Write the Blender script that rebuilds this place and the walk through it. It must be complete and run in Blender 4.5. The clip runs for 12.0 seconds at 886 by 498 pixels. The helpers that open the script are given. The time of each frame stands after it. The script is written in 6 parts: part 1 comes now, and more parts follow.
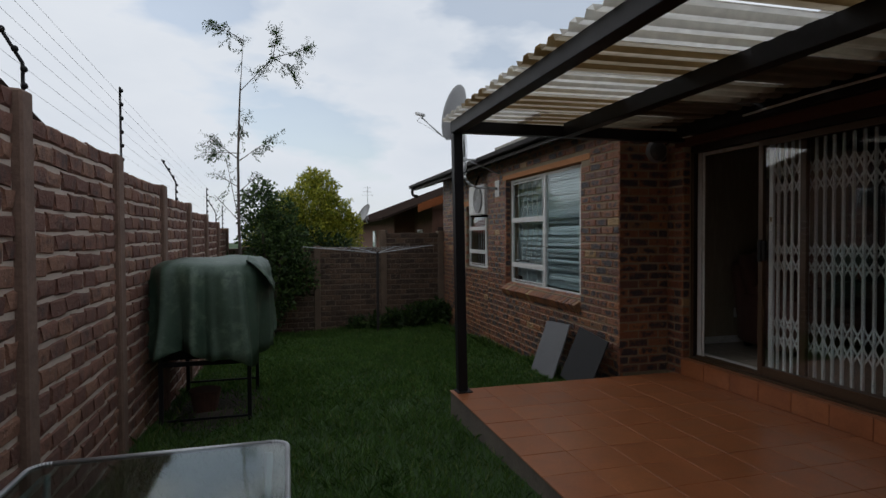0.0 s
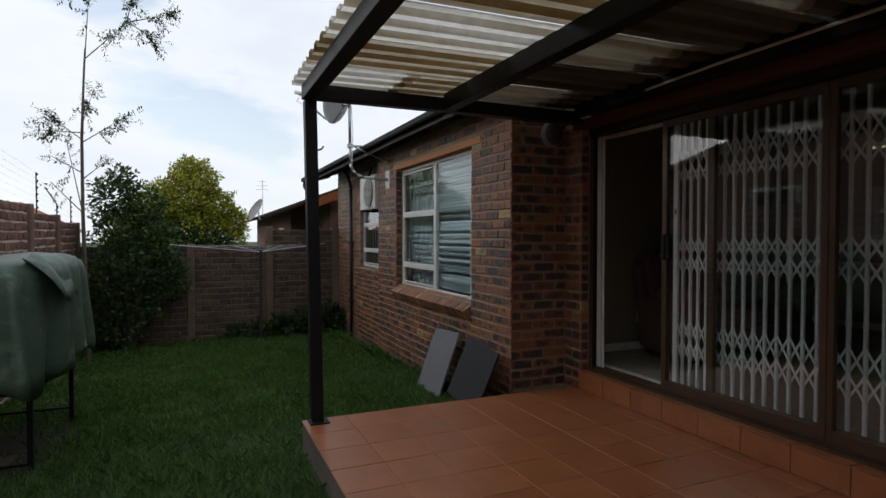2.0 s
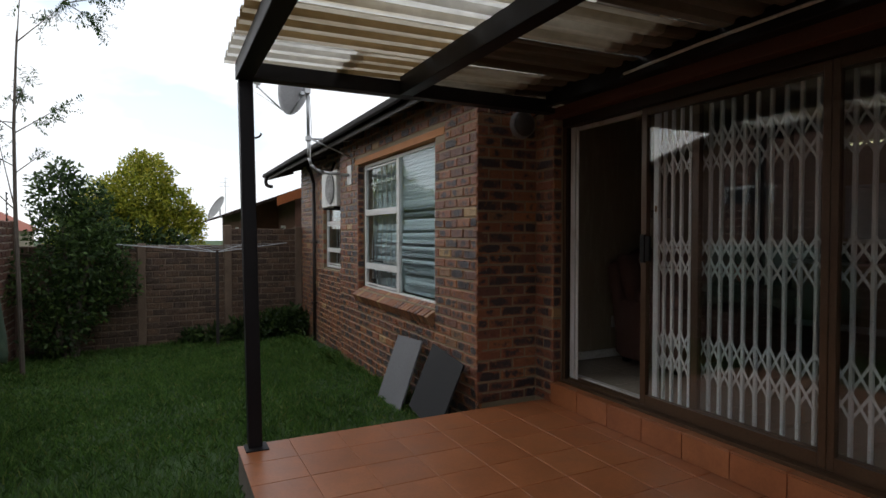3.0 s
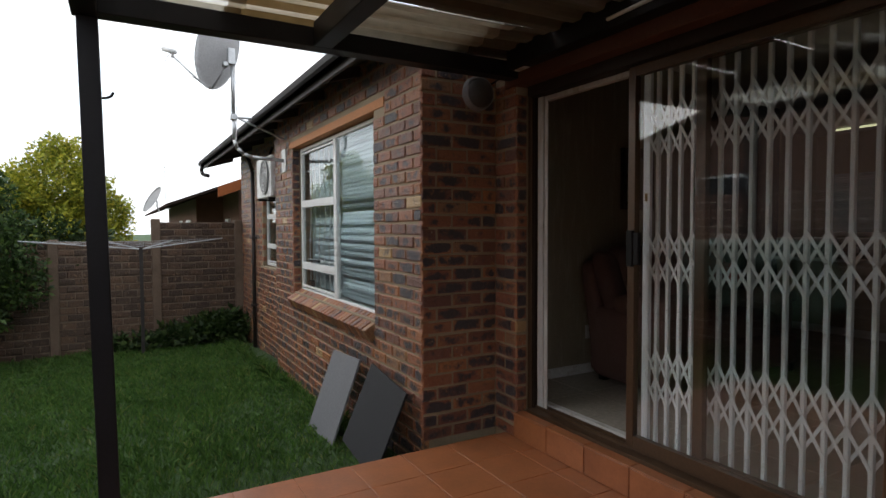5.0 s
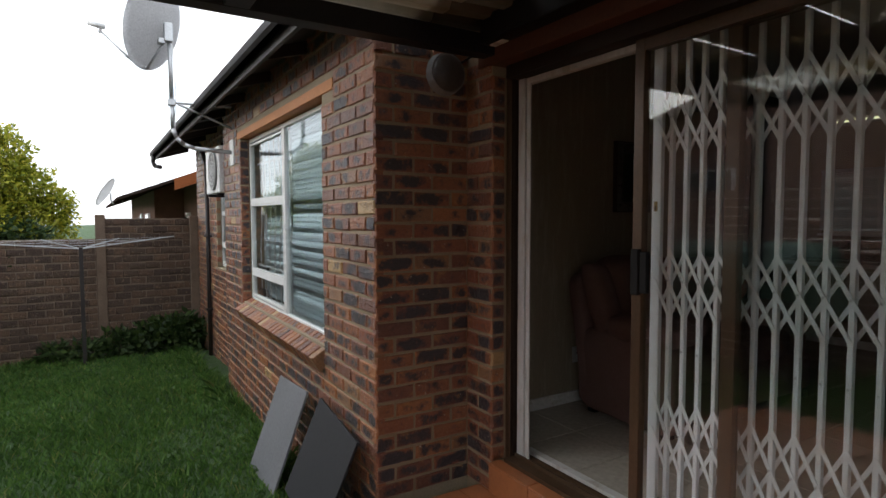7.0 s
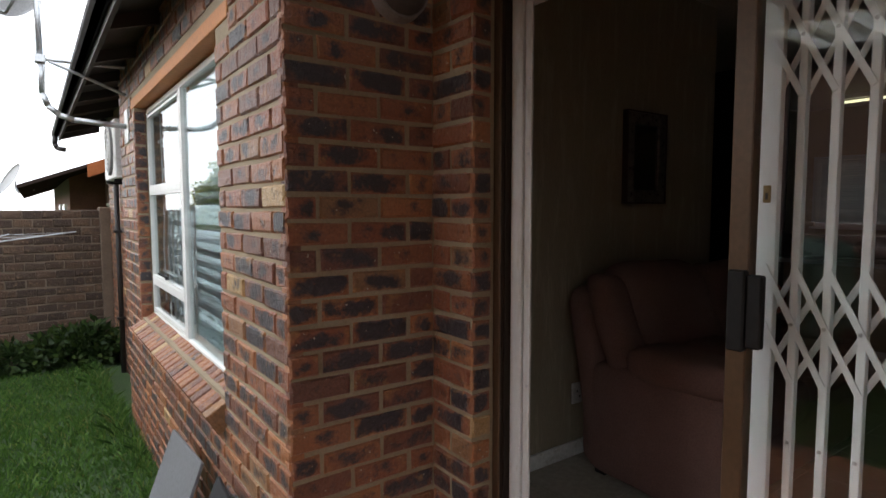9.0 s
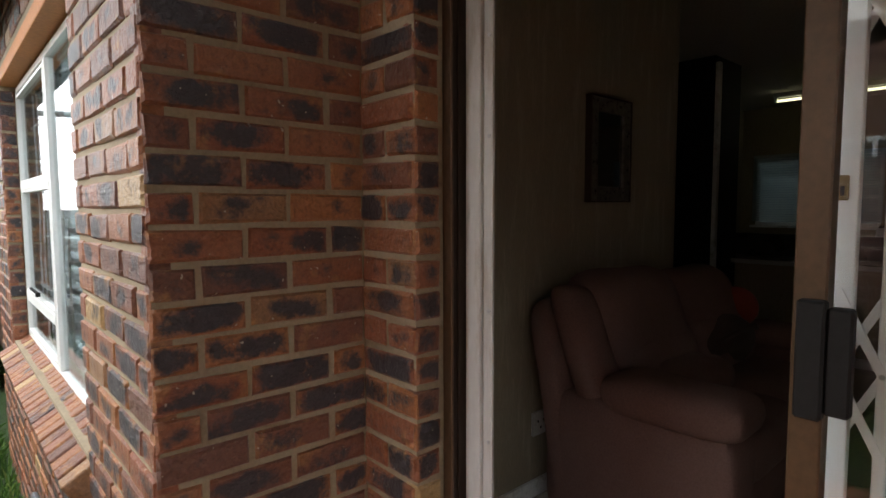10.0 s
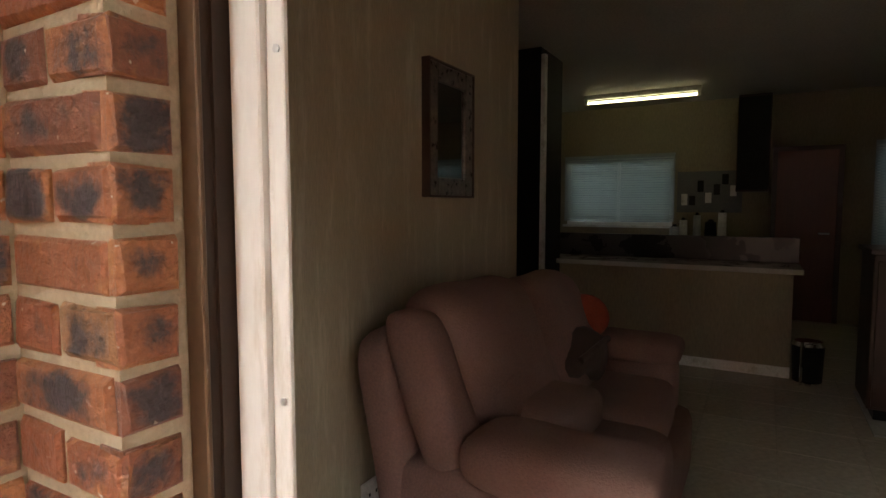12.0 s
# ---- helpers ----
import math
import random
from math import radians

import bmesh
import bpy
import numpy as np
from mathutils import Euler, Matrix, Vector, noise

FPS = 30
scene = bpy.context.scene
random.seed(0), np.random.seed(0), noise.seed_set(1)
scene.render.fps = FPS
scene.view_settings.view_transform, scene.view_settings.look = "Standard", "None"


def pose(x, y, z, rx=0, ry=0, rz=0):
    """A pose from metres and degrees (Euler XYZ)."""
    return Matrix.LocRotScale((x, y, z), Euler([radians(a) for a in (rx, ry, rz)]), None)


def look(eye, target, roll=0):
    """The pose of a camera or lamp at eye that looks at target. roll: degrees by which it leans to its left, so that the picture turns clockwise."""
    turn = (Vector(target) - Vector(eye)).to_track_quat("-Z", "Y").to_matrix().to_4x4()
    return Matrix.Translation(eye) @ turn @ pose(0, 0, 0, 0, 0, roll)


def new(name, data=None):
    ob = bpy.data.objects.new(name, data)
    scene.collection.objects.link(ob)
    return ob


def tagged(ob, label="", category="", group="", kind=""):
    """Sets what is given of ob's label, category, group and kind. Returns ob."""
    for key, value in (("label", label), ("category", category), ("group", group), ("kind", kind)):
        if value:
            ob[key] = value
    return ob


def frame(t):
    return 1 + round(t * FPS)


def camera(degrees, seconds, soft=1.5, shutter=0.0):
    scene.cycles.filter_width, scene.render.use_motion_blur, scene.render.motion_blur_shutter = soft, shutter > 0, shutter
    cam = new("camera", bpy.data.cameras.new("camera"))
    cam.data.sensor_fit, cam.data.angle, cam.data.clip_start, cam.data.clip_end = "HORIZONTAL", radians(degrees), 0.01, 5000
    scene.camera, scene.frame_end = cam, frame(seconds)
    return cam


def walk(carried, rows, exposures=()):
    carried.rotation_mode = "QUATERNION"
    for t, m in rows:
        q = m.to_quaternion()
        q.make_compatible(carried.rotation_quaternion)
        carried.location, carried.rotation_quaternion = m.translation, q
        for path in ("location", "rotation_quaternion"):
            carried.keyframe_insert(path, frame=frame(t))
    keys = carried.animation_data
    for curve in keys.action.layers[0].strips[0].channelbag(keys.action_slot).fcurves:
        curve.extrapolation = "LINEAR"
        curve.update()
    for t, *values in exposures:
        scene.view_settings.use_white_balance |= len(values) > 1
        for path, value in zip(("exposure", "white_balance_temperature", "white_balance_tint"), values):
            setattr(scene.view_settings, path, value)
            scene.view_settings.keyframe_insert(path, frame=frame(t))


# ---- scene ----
cam = camera(76.0, 12.0)
PATH = [
    (0, (1.215, 0.253, 1.617), (1.747, 2.18, 1.569), -0.3),
    (0.5, (1.377, 0.402, 1.598), (1.964, 2.313, 1.548), -0.3),
    (1, (1.545, 0.63, 1.587), (2.21, 2.516, 1.535), -0.1),
    (1.5, (1.731, 0.831, 1.562), (2.473, 2.687, 1.512), -0.1),
    (2, (1.935, 1.014, 1.558), (2.737, 2.845, 1.511), 0.0),
    (2.5, (2.096, 1.182, 1.551), (2.935, 2.997, 1.501), -0.1),
    (3, (2.236, 1.386, 1.567), (3.118, 3.18, 1.515), -0.0),
    (5, (2.817, 2.127, 1.589), (3.803, 3.866, 1.51), -0.2),
    (5.5, (2.89, 2.234, 1.588), (3.898, 3.959, 1.502), -0.2),
    (6, (3.028, 2.384, 1.594), (4.056, 4.098, 1.503), -0.0),
    (6.5, (3.16, 2.509, 1.653), (4.2, 4.215, 1.554), -0.1),
    (7, (3.251, 2.67, 1.7), (4.297, 4.371, 1.586), -0.1),
    (9, (3.829, 3.584, 1.711), (4.999, 5.199, 1.564), -0.1),
    (9.5, (3.971, 3.79, 1.709), (5.224, 5.341, 1.554), -0.2),
    (10, (4.134, 3.977, 1.713), (5.47, 5.458, 1.562), -0.2),
    (10.5, (4.277, 4.136, 1.696), (5.692, 5.543, 1.552), -0.2),
    (11, (4.374, 4.271, 1.703), (5.908, 5.547, 1.56), -0.1),
    (11.5, (4.488, 4.362, 1.688), (6.137, 5.485, 1.546), -0.1),
    (12, (4.671, 4.441, 1.694), (6.405, 5.426, 1.544), -0.0),
]
# stops: the clip's camera opens up as it nears the shaded wall and the dark room
EXPOSURES = [(0.0, -0.28, 6350, 10), (2.0, 0.05, 6400, 10), (3.0, 0.4, 6500, 10), (5.0, 0.95, 6500, 10), (7.0, 1.2, 6450, 10), (9.0, 1.78, 6450, 10), (10.0, 2.25, 6600, 9), (10.5, 2.65, 6900, 9), (11.0, 3.3, 7000, 9), (11.5, 3.75, 7100, 9), (12.0, 4.1, 7100, 9)]
walk(cam, [(t, look(eye, target, roll)) for t, eye, target, roll in PATH], EXPOSURES)

# ---- world and sun: a bright overcast day ----
world = bpy.data.worlds.new("world")
scene.world = world
world.use_nodes = True
wn, wl = world.node_tree.nodes, world.node_tree.links
wn.clear()
w_out = wn.new("ShaderNodeOutputWorld")
w_bg = wn.new("ShaderNodeBackground")
w_bg.inputs["Strength"].default_value = 0.10
BLUE_GAP = (0.20, 0.978, 0.43)   # where the clouds part over the far end of the garden
sky = wn.new("ShaderNodeTexSky")
sky.sky_type = "NISHITA"
sky.sun_disc = False
sky.sun_elevation = radians(21)
sky.sun_rotation = radians(296)
w_co = wn.new("ShaderNodeTexCoord")
w_map = wn.new("ShaderNodeMapping")
w_map.inputs["Scale"].default_value = (1.0, 1.0, 2.6)
w_noise = wn.new("ShaderNodeTexNoise")
w_noise.inputs["Scale"].default_value = 1.7
w_noise.inputs["Detail"].default_value = 6.0
w_noise.inputs["Roughness"].default_value = 0.55
w_ramp = wn.new("ShaderNodeValToRGB")
w_ramp.color_ramp.elements[0].position = 0.36
w_ramp.color_ramp.elements[0].color = (0.72, 0.72, 0.72, 1)
w_ramp.color_ramp.elements[1].position = 0.56
w_noise2 = wn.new("ShaderNodeTexNoise")
w_noise2.inputs["Scale"].default_value = 3.1
w_noise2.inputs["Detail"].default_value = 5.0
w_cloud = wn.new("ShaderNodeMix")
w_cloud.data_type = "RGBA"
w_cloud.inputs[6].default_value = (7.2, 7.8, 8.7, 1)
w_cloud.inputs[7].default_value = (10.4, 10.6, 10.8, 1)
w_mix = wn.new("ShaderNodeMix")
w_mix.data_type = "RGBA"
wl.new(w_co.outputs["Generated"], w_map.inputs["Vector"])
wl.new(w_map.outputs["Vector"], w_noise.inputs["Vector"])
wl.new(w_map.outputs["Vector"], w_noise2.inputs["Vector"])
wl.new(w_noise.outputs["Fac"], w_ramp.inputs["Fac"])
wl.new(w_noise2.outputs["Fac"], w_cloud.inputs[0])
w_dot = wn.new("ShaderNodeVectorMath")
w_dot.operation = "DOT_PRODUCT"
w_dot.inputs[1].default_value = Vector(BLUE_GAP).normalized()
wl.new(w_co.outputs["Generated"], w_dot.inputs[0])
w_gap = wn.new("ShaderNodeMath")
w_gap.operation = "MULTIPLY_ADD"
w_gap.inputs[1].default_value = 0.55
wl.new(w_noise2.outputs["Fac"], w_gap.inputs[0])
wl.new(w_dot.outputs["Value"], w_gap.inputs[2])
w_gapr = wn.new("ShaderNodeMapRange")
w_gapr.inputs["From Min"].default_value, w_gapr.inputs["From Max"].default_value = 1.235, 1.285
w_gapr.inputs["To Min"].default_value, w_gapr.inputs["To Max"].default_value = 1.0, 0.5
wl.new(w_gap.outputs["Value"], w_gapr.inputs["Value"])
w_mul = wn.new("ShaderNodeMath")
w_mul.operation = "MINIMUM"
wl.new(w_ramp.outputs["Color"], w_mul.inputs[0])
wl.new(w_gapr.outputs["Result"], w_mul.inputs[1])
wl.new(w_mul.outputs["Value"], w_mix.inputs[0])
w_blue = wn.new("ShaderNodeVectorMath")
w_blue.operation = "SCALE"
w_blue.inputs["Scale"].default_value = 1.7
wl.new(sky.outputs["Color"], w_blue.inputs[0])
wl.new(w_blue.outputs["Vector"], w_mix.inputs[6])
wl.new(w_cloud.outputs[2], w_mix.inputs[7])
wl.new(w_mix.outputs[2], w_bg.inputs["Color"])
wl.new(w_bg.outputs["Background"], w_out.inputs["Surface"])

sun = new("sun", bpy.data.lights.new("sun", "SUN"))
sun.data.energy = 0.5
sun.data.angle = radians(70)
sun.data.color = (1.0, 0.96, 0.9)
sun.matrix_world = look((-9, 6.4, 3.9), (0, 2, 0))


# ---- materials ----
def nodes_of(name, rough=0.8, metal=0.0, spec=0.5):
    m = bpy.data.materials.new(name)
    m.use_nodes = True
    nt = m.node_tree
    b = nt.nodes["Principled BSDF"]
    b.inputs["Roughness"].default_value = rough
    b.inputs["Metallic"].default_value = metal
    b.inputs["Specular IOR Level"].default_value = spec
    return m, nt, b


def tex_noise(nt, scale, detail=4.0, rough=0.55, co="Object", stretch=(1, 1, 1)):
    c = nt.nodes.new("ShaderNodeTexCoord")
    mp = nt.nodes.new("ShaderNodeMapping")
    mp.inputs["Scale"].default_value = stretch
    n = nt.nodes.new("ShaderNodeTexNoise")
    n.inputs["Scale"].default_value = scale
    n.inputs["Detail"].default_value = detail
    n.inputs["Roughness"].default_value = rough
    nt.links.new(c.outputs[co], mp.inputs["Vector"])
    nt.links.new(mp.outputs["Vector"], n.inputs["Vector"])
    return n


def ramp(nt, src, stops):
    r = nt.nodes.new("ShaderNodeValToRGB")
    e = r.color_ramp.elements
    while len(e) < len(stops):
        e.new(0.5)
    for el, (p, c) in zip(e, stops):
        el.position, el.color = p, (*c, 1)
    nt.links.new(src, r.inputs["Fac"])
    return r


def mixc(nt, fac, a, b, mode="MIX"):
    m = nt.nodes.new("ShaderNodeMix")
    m.data_type, m.blend_type = "RGBA", mode
    for sock, v in ((m.inputs[0], fac), (m.inputs[6], a), (m.inputs[7], b)):
        if isinstance(v, (int, float)):
            sock.default_value = v
        elif isinstance(v, tuple):
            sock.default_value = (*v, 1)
        else:
            nt.links.new(v, sock)
    return m.outputs[2]


def bump(nt, b, src, strength=0.3, dist=0.01):
    n = nt.nodes.new("ShaderNodeBump")
    n.inputs["Strength"].default_value = strength
    n.inputs["Distance"].default_value = dist
    nt.links.new(src, n.inputs["Height"])
    nt.links.new(n.outputs["Normal"], b.inputs["Normal"])


def mottled(name, c1, c2, rough=0.8, big=1.5, fine=40.0, metal=0.0, bmp=0.25, dist=0.004, co="Object", spec=0.5, stretch=(1, 1, 1), dirt=None, grain=0.7):
    """Two colours mixed at two scales, with a fine relief."""
    m, nt, b = nodes_of(name, rough, metal, spec)
    n1 = tex_noise(nt, big, 5, 0.6, co, stretch)
    n2 = tex_noise(nt, fine, 4, 0.6, co, stretch)
    r1 = ramp(nt, n1.outputs["Fac"], [(0.3, c1), (0.7, c2)])
    r2 = ramp(nt, n2.outputs["Fac"], [(0.25, (0.72, 0.72, 0.72)), (0.75, (1.18, 1.18, 1.18))])
    col = mixc(nt, grain, r1.outputs["Color"], r2.outputs["Color"], "MULTIPLY")
    if dirt:
        n3 = tex_noise(nt, big * 2.7, 6, 0.7, co, stretch)
        r3 = ramp(nt, n3.outputs["Fac"], [(0.52, (0, 0, 0)), (0.68, (1, 1, 1))])
        col = mixc(nt, r3.outputs["Color"], col, dirt)
    nt.links.new(col, b.inputs["Base Color"])
    rr = nt.nodes.new("ShaderNodeMapRange")
    rr.inputs["To Min"].default_value, rr.inputs["To Max"].default_value = max(rough - 0.12, 0.03), min(rough + 0.12, 1)
    nt.links.new(n1.outputs["Fac"], rr.inputs["Value"])
    nt.links.new(rr.outputs["Result"], b.inputs["Roughness"])
    bump(nt, b, n2.outputs["Fac"], bmp, dist)
    return m


def piece_random(nt):
    """A number of its own for every piece, singly built or joined."""
    o = nt.nodes.new("ShaderNodeObjectInfo")
    g = nt.nodes.new("ShaderNodeNewGeometry")
    a = nt.nodes.new("ShaderNodeMath")
    a.operation = "ADD"
    f = nt.nodes.new("ShaderNodeMath")
    f.operation = "FRACT"
    nt.links.new(o.outputs["Random"], a.inputs[0])
    nt.links.new(g.outputs["Random Per Island"], a.inputs[1])
    nt.links.new(a.outputs["Value"], f.inputs[0])
    return f.outputs["Value"]


def shifted(nt, rnd, scale, detail=5, rough=0.6):
    """Noise in world space, moved by the piece's own number."""
    g = nt.nodes.new("ShaderNodeNewGeometry")
    k = nt.nodes.new("ShaderNodeVectorMath")
    k.operation = "SCALE"
    k.inputs[0].default_value = (37, 53, 71)
    nt.links.new(rnd, k.inputs["Scale"])
    v = nt.nodes.new("ShaderNodeVectorMath")
    nt.links.new(g.outputs["Position"], v.inputs[0])
    nt.links.new(k.outputs["Vector"], v.inputs[1])
    n = nt.nodes.new("ShaderNodeTexNoise")
    n.inputs["Scale"].default_value, n.inputs["Detail"].default_value, n.inputs["Roughness"].default_value = scale, detail, rough
    nt.links.new(v.outputs["Vector"], n.inputs["Vector"])
    return n


def brick_material(name, stops, burnt, burn_at=(0.5, 0.62), pale=(0.55, 0.36, 0.18), rough=0.72, core=0.0, relief=0.5):
    """Fired brick: a body colour of its own for every piece, a burnt patch towards the middle of the face, paler arrises, grit."""
    m, nt, b = nodes_of(name, rough)
    rnd = piece_random(nt)

    def calc(op, x, y=None, z=None):
        n = nt.nodes.new("ShaderNodeMath")
        n.operation = op
        for sock, v in zip(n.inputs, (x, y, z)):
            if v is None:
                continue
            if isinstance(v, (int, float)):
                sock.default_value = v
            else:
                nt.links.new(v, sock)
        return n.outputs["Value"]
    base = ramp(nt, rnd, stops)
    base.color_ramp.interpolation = "CONSTANT"
    patch = shifted(nt, rnd, 9.5, 8, 0.68)
    uv = nt.nodes.new("ShaderNodeUVMap")
    sp = nt.nodes.new("ShaderNodeSeparateXYZ")
    nt.links.new(uv.outputs["UV"], sp.inputs["Vector"])
    eu = calc("MULTIPLY", calc("MULTIPLY", sp.outputs["X"], calc("SUBTRACT", 1.0, sp.outputs["X"])), 4.0)
    ev = calc("MULTIPLY", calc("MULTIPLY", sp.outputs["Y"], calc("SUBTRACT", 1.0, sp.outputs["Y"])), 4.0)
    mid = calc("POWER", calc("MAXIMUM", calc("MULTIPLY", eu, ev), 0.0), 0.6)
    own = calc("FRACT", calc("MULTIPLY", rnd, 17.3))
    burn = calc("ADD", patch.outputs["Fac"], calc("MULTIPLY", calc("ADD", calc("SUBTRACT", mid, 0.62), calc("SUBTRACT", own, 0.5)), core))
    pr = ramp(nt, burn, [(burn_at[0], (0, 0, 0)), (burn_at[1], (1, 1, 1))])
    col = mixc(nt, pr.outputs["Color"], base.outputs["Color"], burnt)
    warm = shifted(nt, rnd, 18.0, 4)
    edge = calc("ADD", warm.outputs["Fac"], calc("MULTIPLY", calc("SUBTRACT", 0.55, mid), core * 0.5))
    wr = ramp(nt, edge, [(0.58, (0, 0, 0)), (0.78, (0.7, 0.7, 0.7))])
    col = mixc(nt, wr.outputs["Color"], col, pale)
    fine = shifted(nt, rnd, 110.0, 6, 0.7)
    fr = ramp(nt, fine.outputs["Fac"], [(0.25, (0.5, 0.5, 0.5)), (0.7, (1.18, 1.18, 1.18))])
    col = mixc(nt, 0.8, col, fr.outputs["Color"], "MULTIPLY")
    spk = shifted(nt, rnd, 60.0, 2, 0.5)
    sr = ramp(nt, spk.outputs["Fac"], [(0.725, (0, 0, 0)), (0.74, (0.8, 0.8, 0.8))])
    col = mixc(nt, sr.outputs["Color"], col, (0.55, 0.5, 0.42))
    nt.links.new(col, b.inputs["Base Color"])
    rr = nt.nodes.new("ShaderNodeMapRange")
    rr.inputs["To Min"].default_value, rr.inputs["To Max"].default_value = max(rough - 0.2, 0.2), min(rough + 0.15, 1)
    nt.links.new(warm.outputs["Fac"], rr.inputs["Value"])
    nt.links.new(rr.outputs["Result"], b.inputs["Roughness"])
    lump = shifted(nt, rnd, 46.0, 3, 0.5)
    high = calc("ADD", calc("MULTIPLY", fine.outputs["Fac"], 0.6), calc("MULTIPLY", warm.outputs["Fac"], 0.8))
    bump(nt, b, calc("ADD", high, calc("MULTIPLY", lump.outputs["Fac"], 1.1)), relief, 0.012)
    return m


BRICK = brick_material("clinker_brick", [(0.0, (0.30, 0.112, 0.055)), (0.18, (0.21, 0.083, 0.05)), (0.36, (0.33, 0.13, 0.06)),
                                         (0.54, (0.17, 0.072, 0.048)), (0.66, (0.29, 0.10, 0.05)), (0.84, (0.39, 0.155, 0.062)), (0.93, (0.31, 0.16, 0.08)), (0.98, (0.48, 0.31, 0.14))],
                       (0.05, 0.042, 0.048), (0.47, 0.60), (0.5, 0.25, 0.09), 0.42, 0.24, 1.0)
BLOCK = brick_material("boundary_brick", [(0.0, (0.25, 0.115, 0.08)), (0.3, (0.18, 0.08, 0.058)), (0.6, (0.29, 0.145, 0.095)), (0.85, (0.21, 0.1, 0.075))],
                       (0.10, 0.06, 0.05), (0.5, 0.7), (0.36, 0.23, 0.16), 0.9, 0.1, 0.95)
# far wall: its shading and dirt are both put into these darker colours
BLOCK_FAR = brick_material("shaded_weathered_brick", [(0.0, (0.11, 0.065, 0.042)), (0.25, (0.066, 0.041, 0.029)), (0.5, (0.14, 0.084, 0.052)), (0.75, (0.082, 0.051, 0.034))],
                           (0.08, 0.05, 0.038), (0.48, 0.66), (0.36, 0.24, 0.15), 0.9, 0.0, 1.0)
MORTAR_FAR = mottled("shaded_tan_mortar", (0.15, 0.112, 0.08), (0.215, 0.162, 0.118), 0.95, 3, 90, bmp=0.6)
MORTAR = mottled("mortar", (0.26, 0.205, 0.135), (0.36, 0.29, 0.195), 0.95, 3, 90, bmp=0.6, dist=0.004)
MORTAR_PALE = mottled("pale_mortar", (0.52, 0.43, 0.365), (0.64, 0.53, 0.455), 0.95, 3, 90, bmp=0.6)
CONCRETE = mottled("pillar_concrete", (0.15, 0.092, 0.068), (0.23, 0.145, 0.11), 0.95, 5, 45, bmp=0.7, dist=0.008)
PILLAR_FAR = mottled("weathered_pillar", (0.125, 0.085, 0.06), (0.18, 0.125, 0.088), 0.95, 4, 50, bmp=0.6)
PLINTH = mottled("plinth", (0.10, 0.085, 0.07), (0.18, 0.15, 0.12), 0.95, 3, 40, bmp=0.5)
GROUT = mottled("grout", (0.29, 0.125, 0.062), (0.34, 0.15, 0.078), 0.9, 3, 60)
STEEL = mottled("black_painted_steel", (0.009, 0.008, 0.010), (0.014, 0.013, 0.015), 0.5, 3, 60, bmp=0.1, spec=0.22)
WHITE = mottled("white_paint", (0.66, 0.66, 0.65), (0.76, 0.76, 0.74), 0.45, 4, 70, bmp=0.08, dirt=(0.42, 0.39, 0.34))
GATE = mottled("white_gate_steel", (0.84, 0.88, 0.9), (0.9, 0.91, 0.92), 0.3, 6, 80, bmp=0.05, grain=0.15)
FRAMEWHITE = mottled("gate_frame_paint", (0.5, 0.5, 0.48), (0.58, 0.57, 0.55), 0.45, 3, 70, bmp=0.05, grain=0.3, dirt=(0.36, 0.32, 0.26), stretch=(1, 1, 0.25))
WINFRAME = mottled("window_paint", (0.72, 0.72, 0.7), (0.8, 0.8, 0.78), 0.4, 4, 70, bmp=0.06, grain=0.2)
BRONZE = mottled("bronze_aluminium", (0.075, 0.043, 0.023), (0.1, 0.058, 0.031), 0.42, 3, 60, metal=0.3, bmp=0.05)
BLACK = mottled("black_plastic", (0.010, 0.010, 0.011), (0.016, 0.016, 0.016), 0.6, 4, 60, bmp=0.1, spec=0.2)
JAMB = mottled("dark_jamb", (0.022, 0.014, 0.010), (0.032, 0.02, 0.014), 0.5, 3, 60, bmp=0.05, spec=0.2)
GALV = mottled("galvanised_steel", (0.42, 0.43, 0.44), (0.52, 0.53, 0.54), 0.4, 9, 70, metal=0.7, bmp=0.05)
DISH = mottled("dish_grey", (0.44, 0.44, 0.45), (0.52, 0.52, 0.52), 0.5, 3, 60, bmp=0.05)
FASCIA = mottled("dark_fascia", (0.018, 0.014, 0.014), (0.03, 0.024, 0.022), 0.6, 2, 40)
ROOF = mottled("dark_roof_sheet", (0.04, 0.032, 0.032), (0.06, 0.048, 0.046), 0.7, 2, 40, spec=0.25)
FAR_ROOF = mottled("brown_roof_tile", (0.026, 0.018, 0.015), (0.042, 0.03, 0.025), 1.0, 2, 30, spec=0.0)
BARGE = mottled("weathered_barge_board", (0.26, 0.08, 0.026), (0.33, 0.105, 0.036), 0.8, 2, 40, spec=0.2)
BRASS = mottled("worn_brass", (0.22, 0.15, 0.06), (0.3, 0.2, 0.08), 0.35, 8, 60, metal=0.8, bmp=0.05)
POT = mottled("sooty_clay", (0.07, 0.036, 0.026), (0.12, 0.055, 0.036), 0.9, 6, 50)
LAMPGLASS = mottled("smoked_lamp_glass", (0.05, 0.046, 0.044), (0.07, 0.065, 0.06), 0.35, 4, 60, bmp=0.03, spec=0.3)
LINTEL = mottled("orange_painted_lintel", (0.46, 0.185, 0.06), (0.54, 0.225, 0.08), 0.7, 2, 50, bmp=0.15)
BEAM = mottled("brown_door_beam", (0.085, 0.027, 0.014), (0.11, 0.036, 0.019), 0.75, 2, 50, bmp=0.15)
PLASTER = mottled("tan_plaster", (0.27, 0.23, 0.16), (0.32, 0.275, 0.195), 0.85, 2, 60, bmp=0.2, stretch=(1, 1, 0.3))
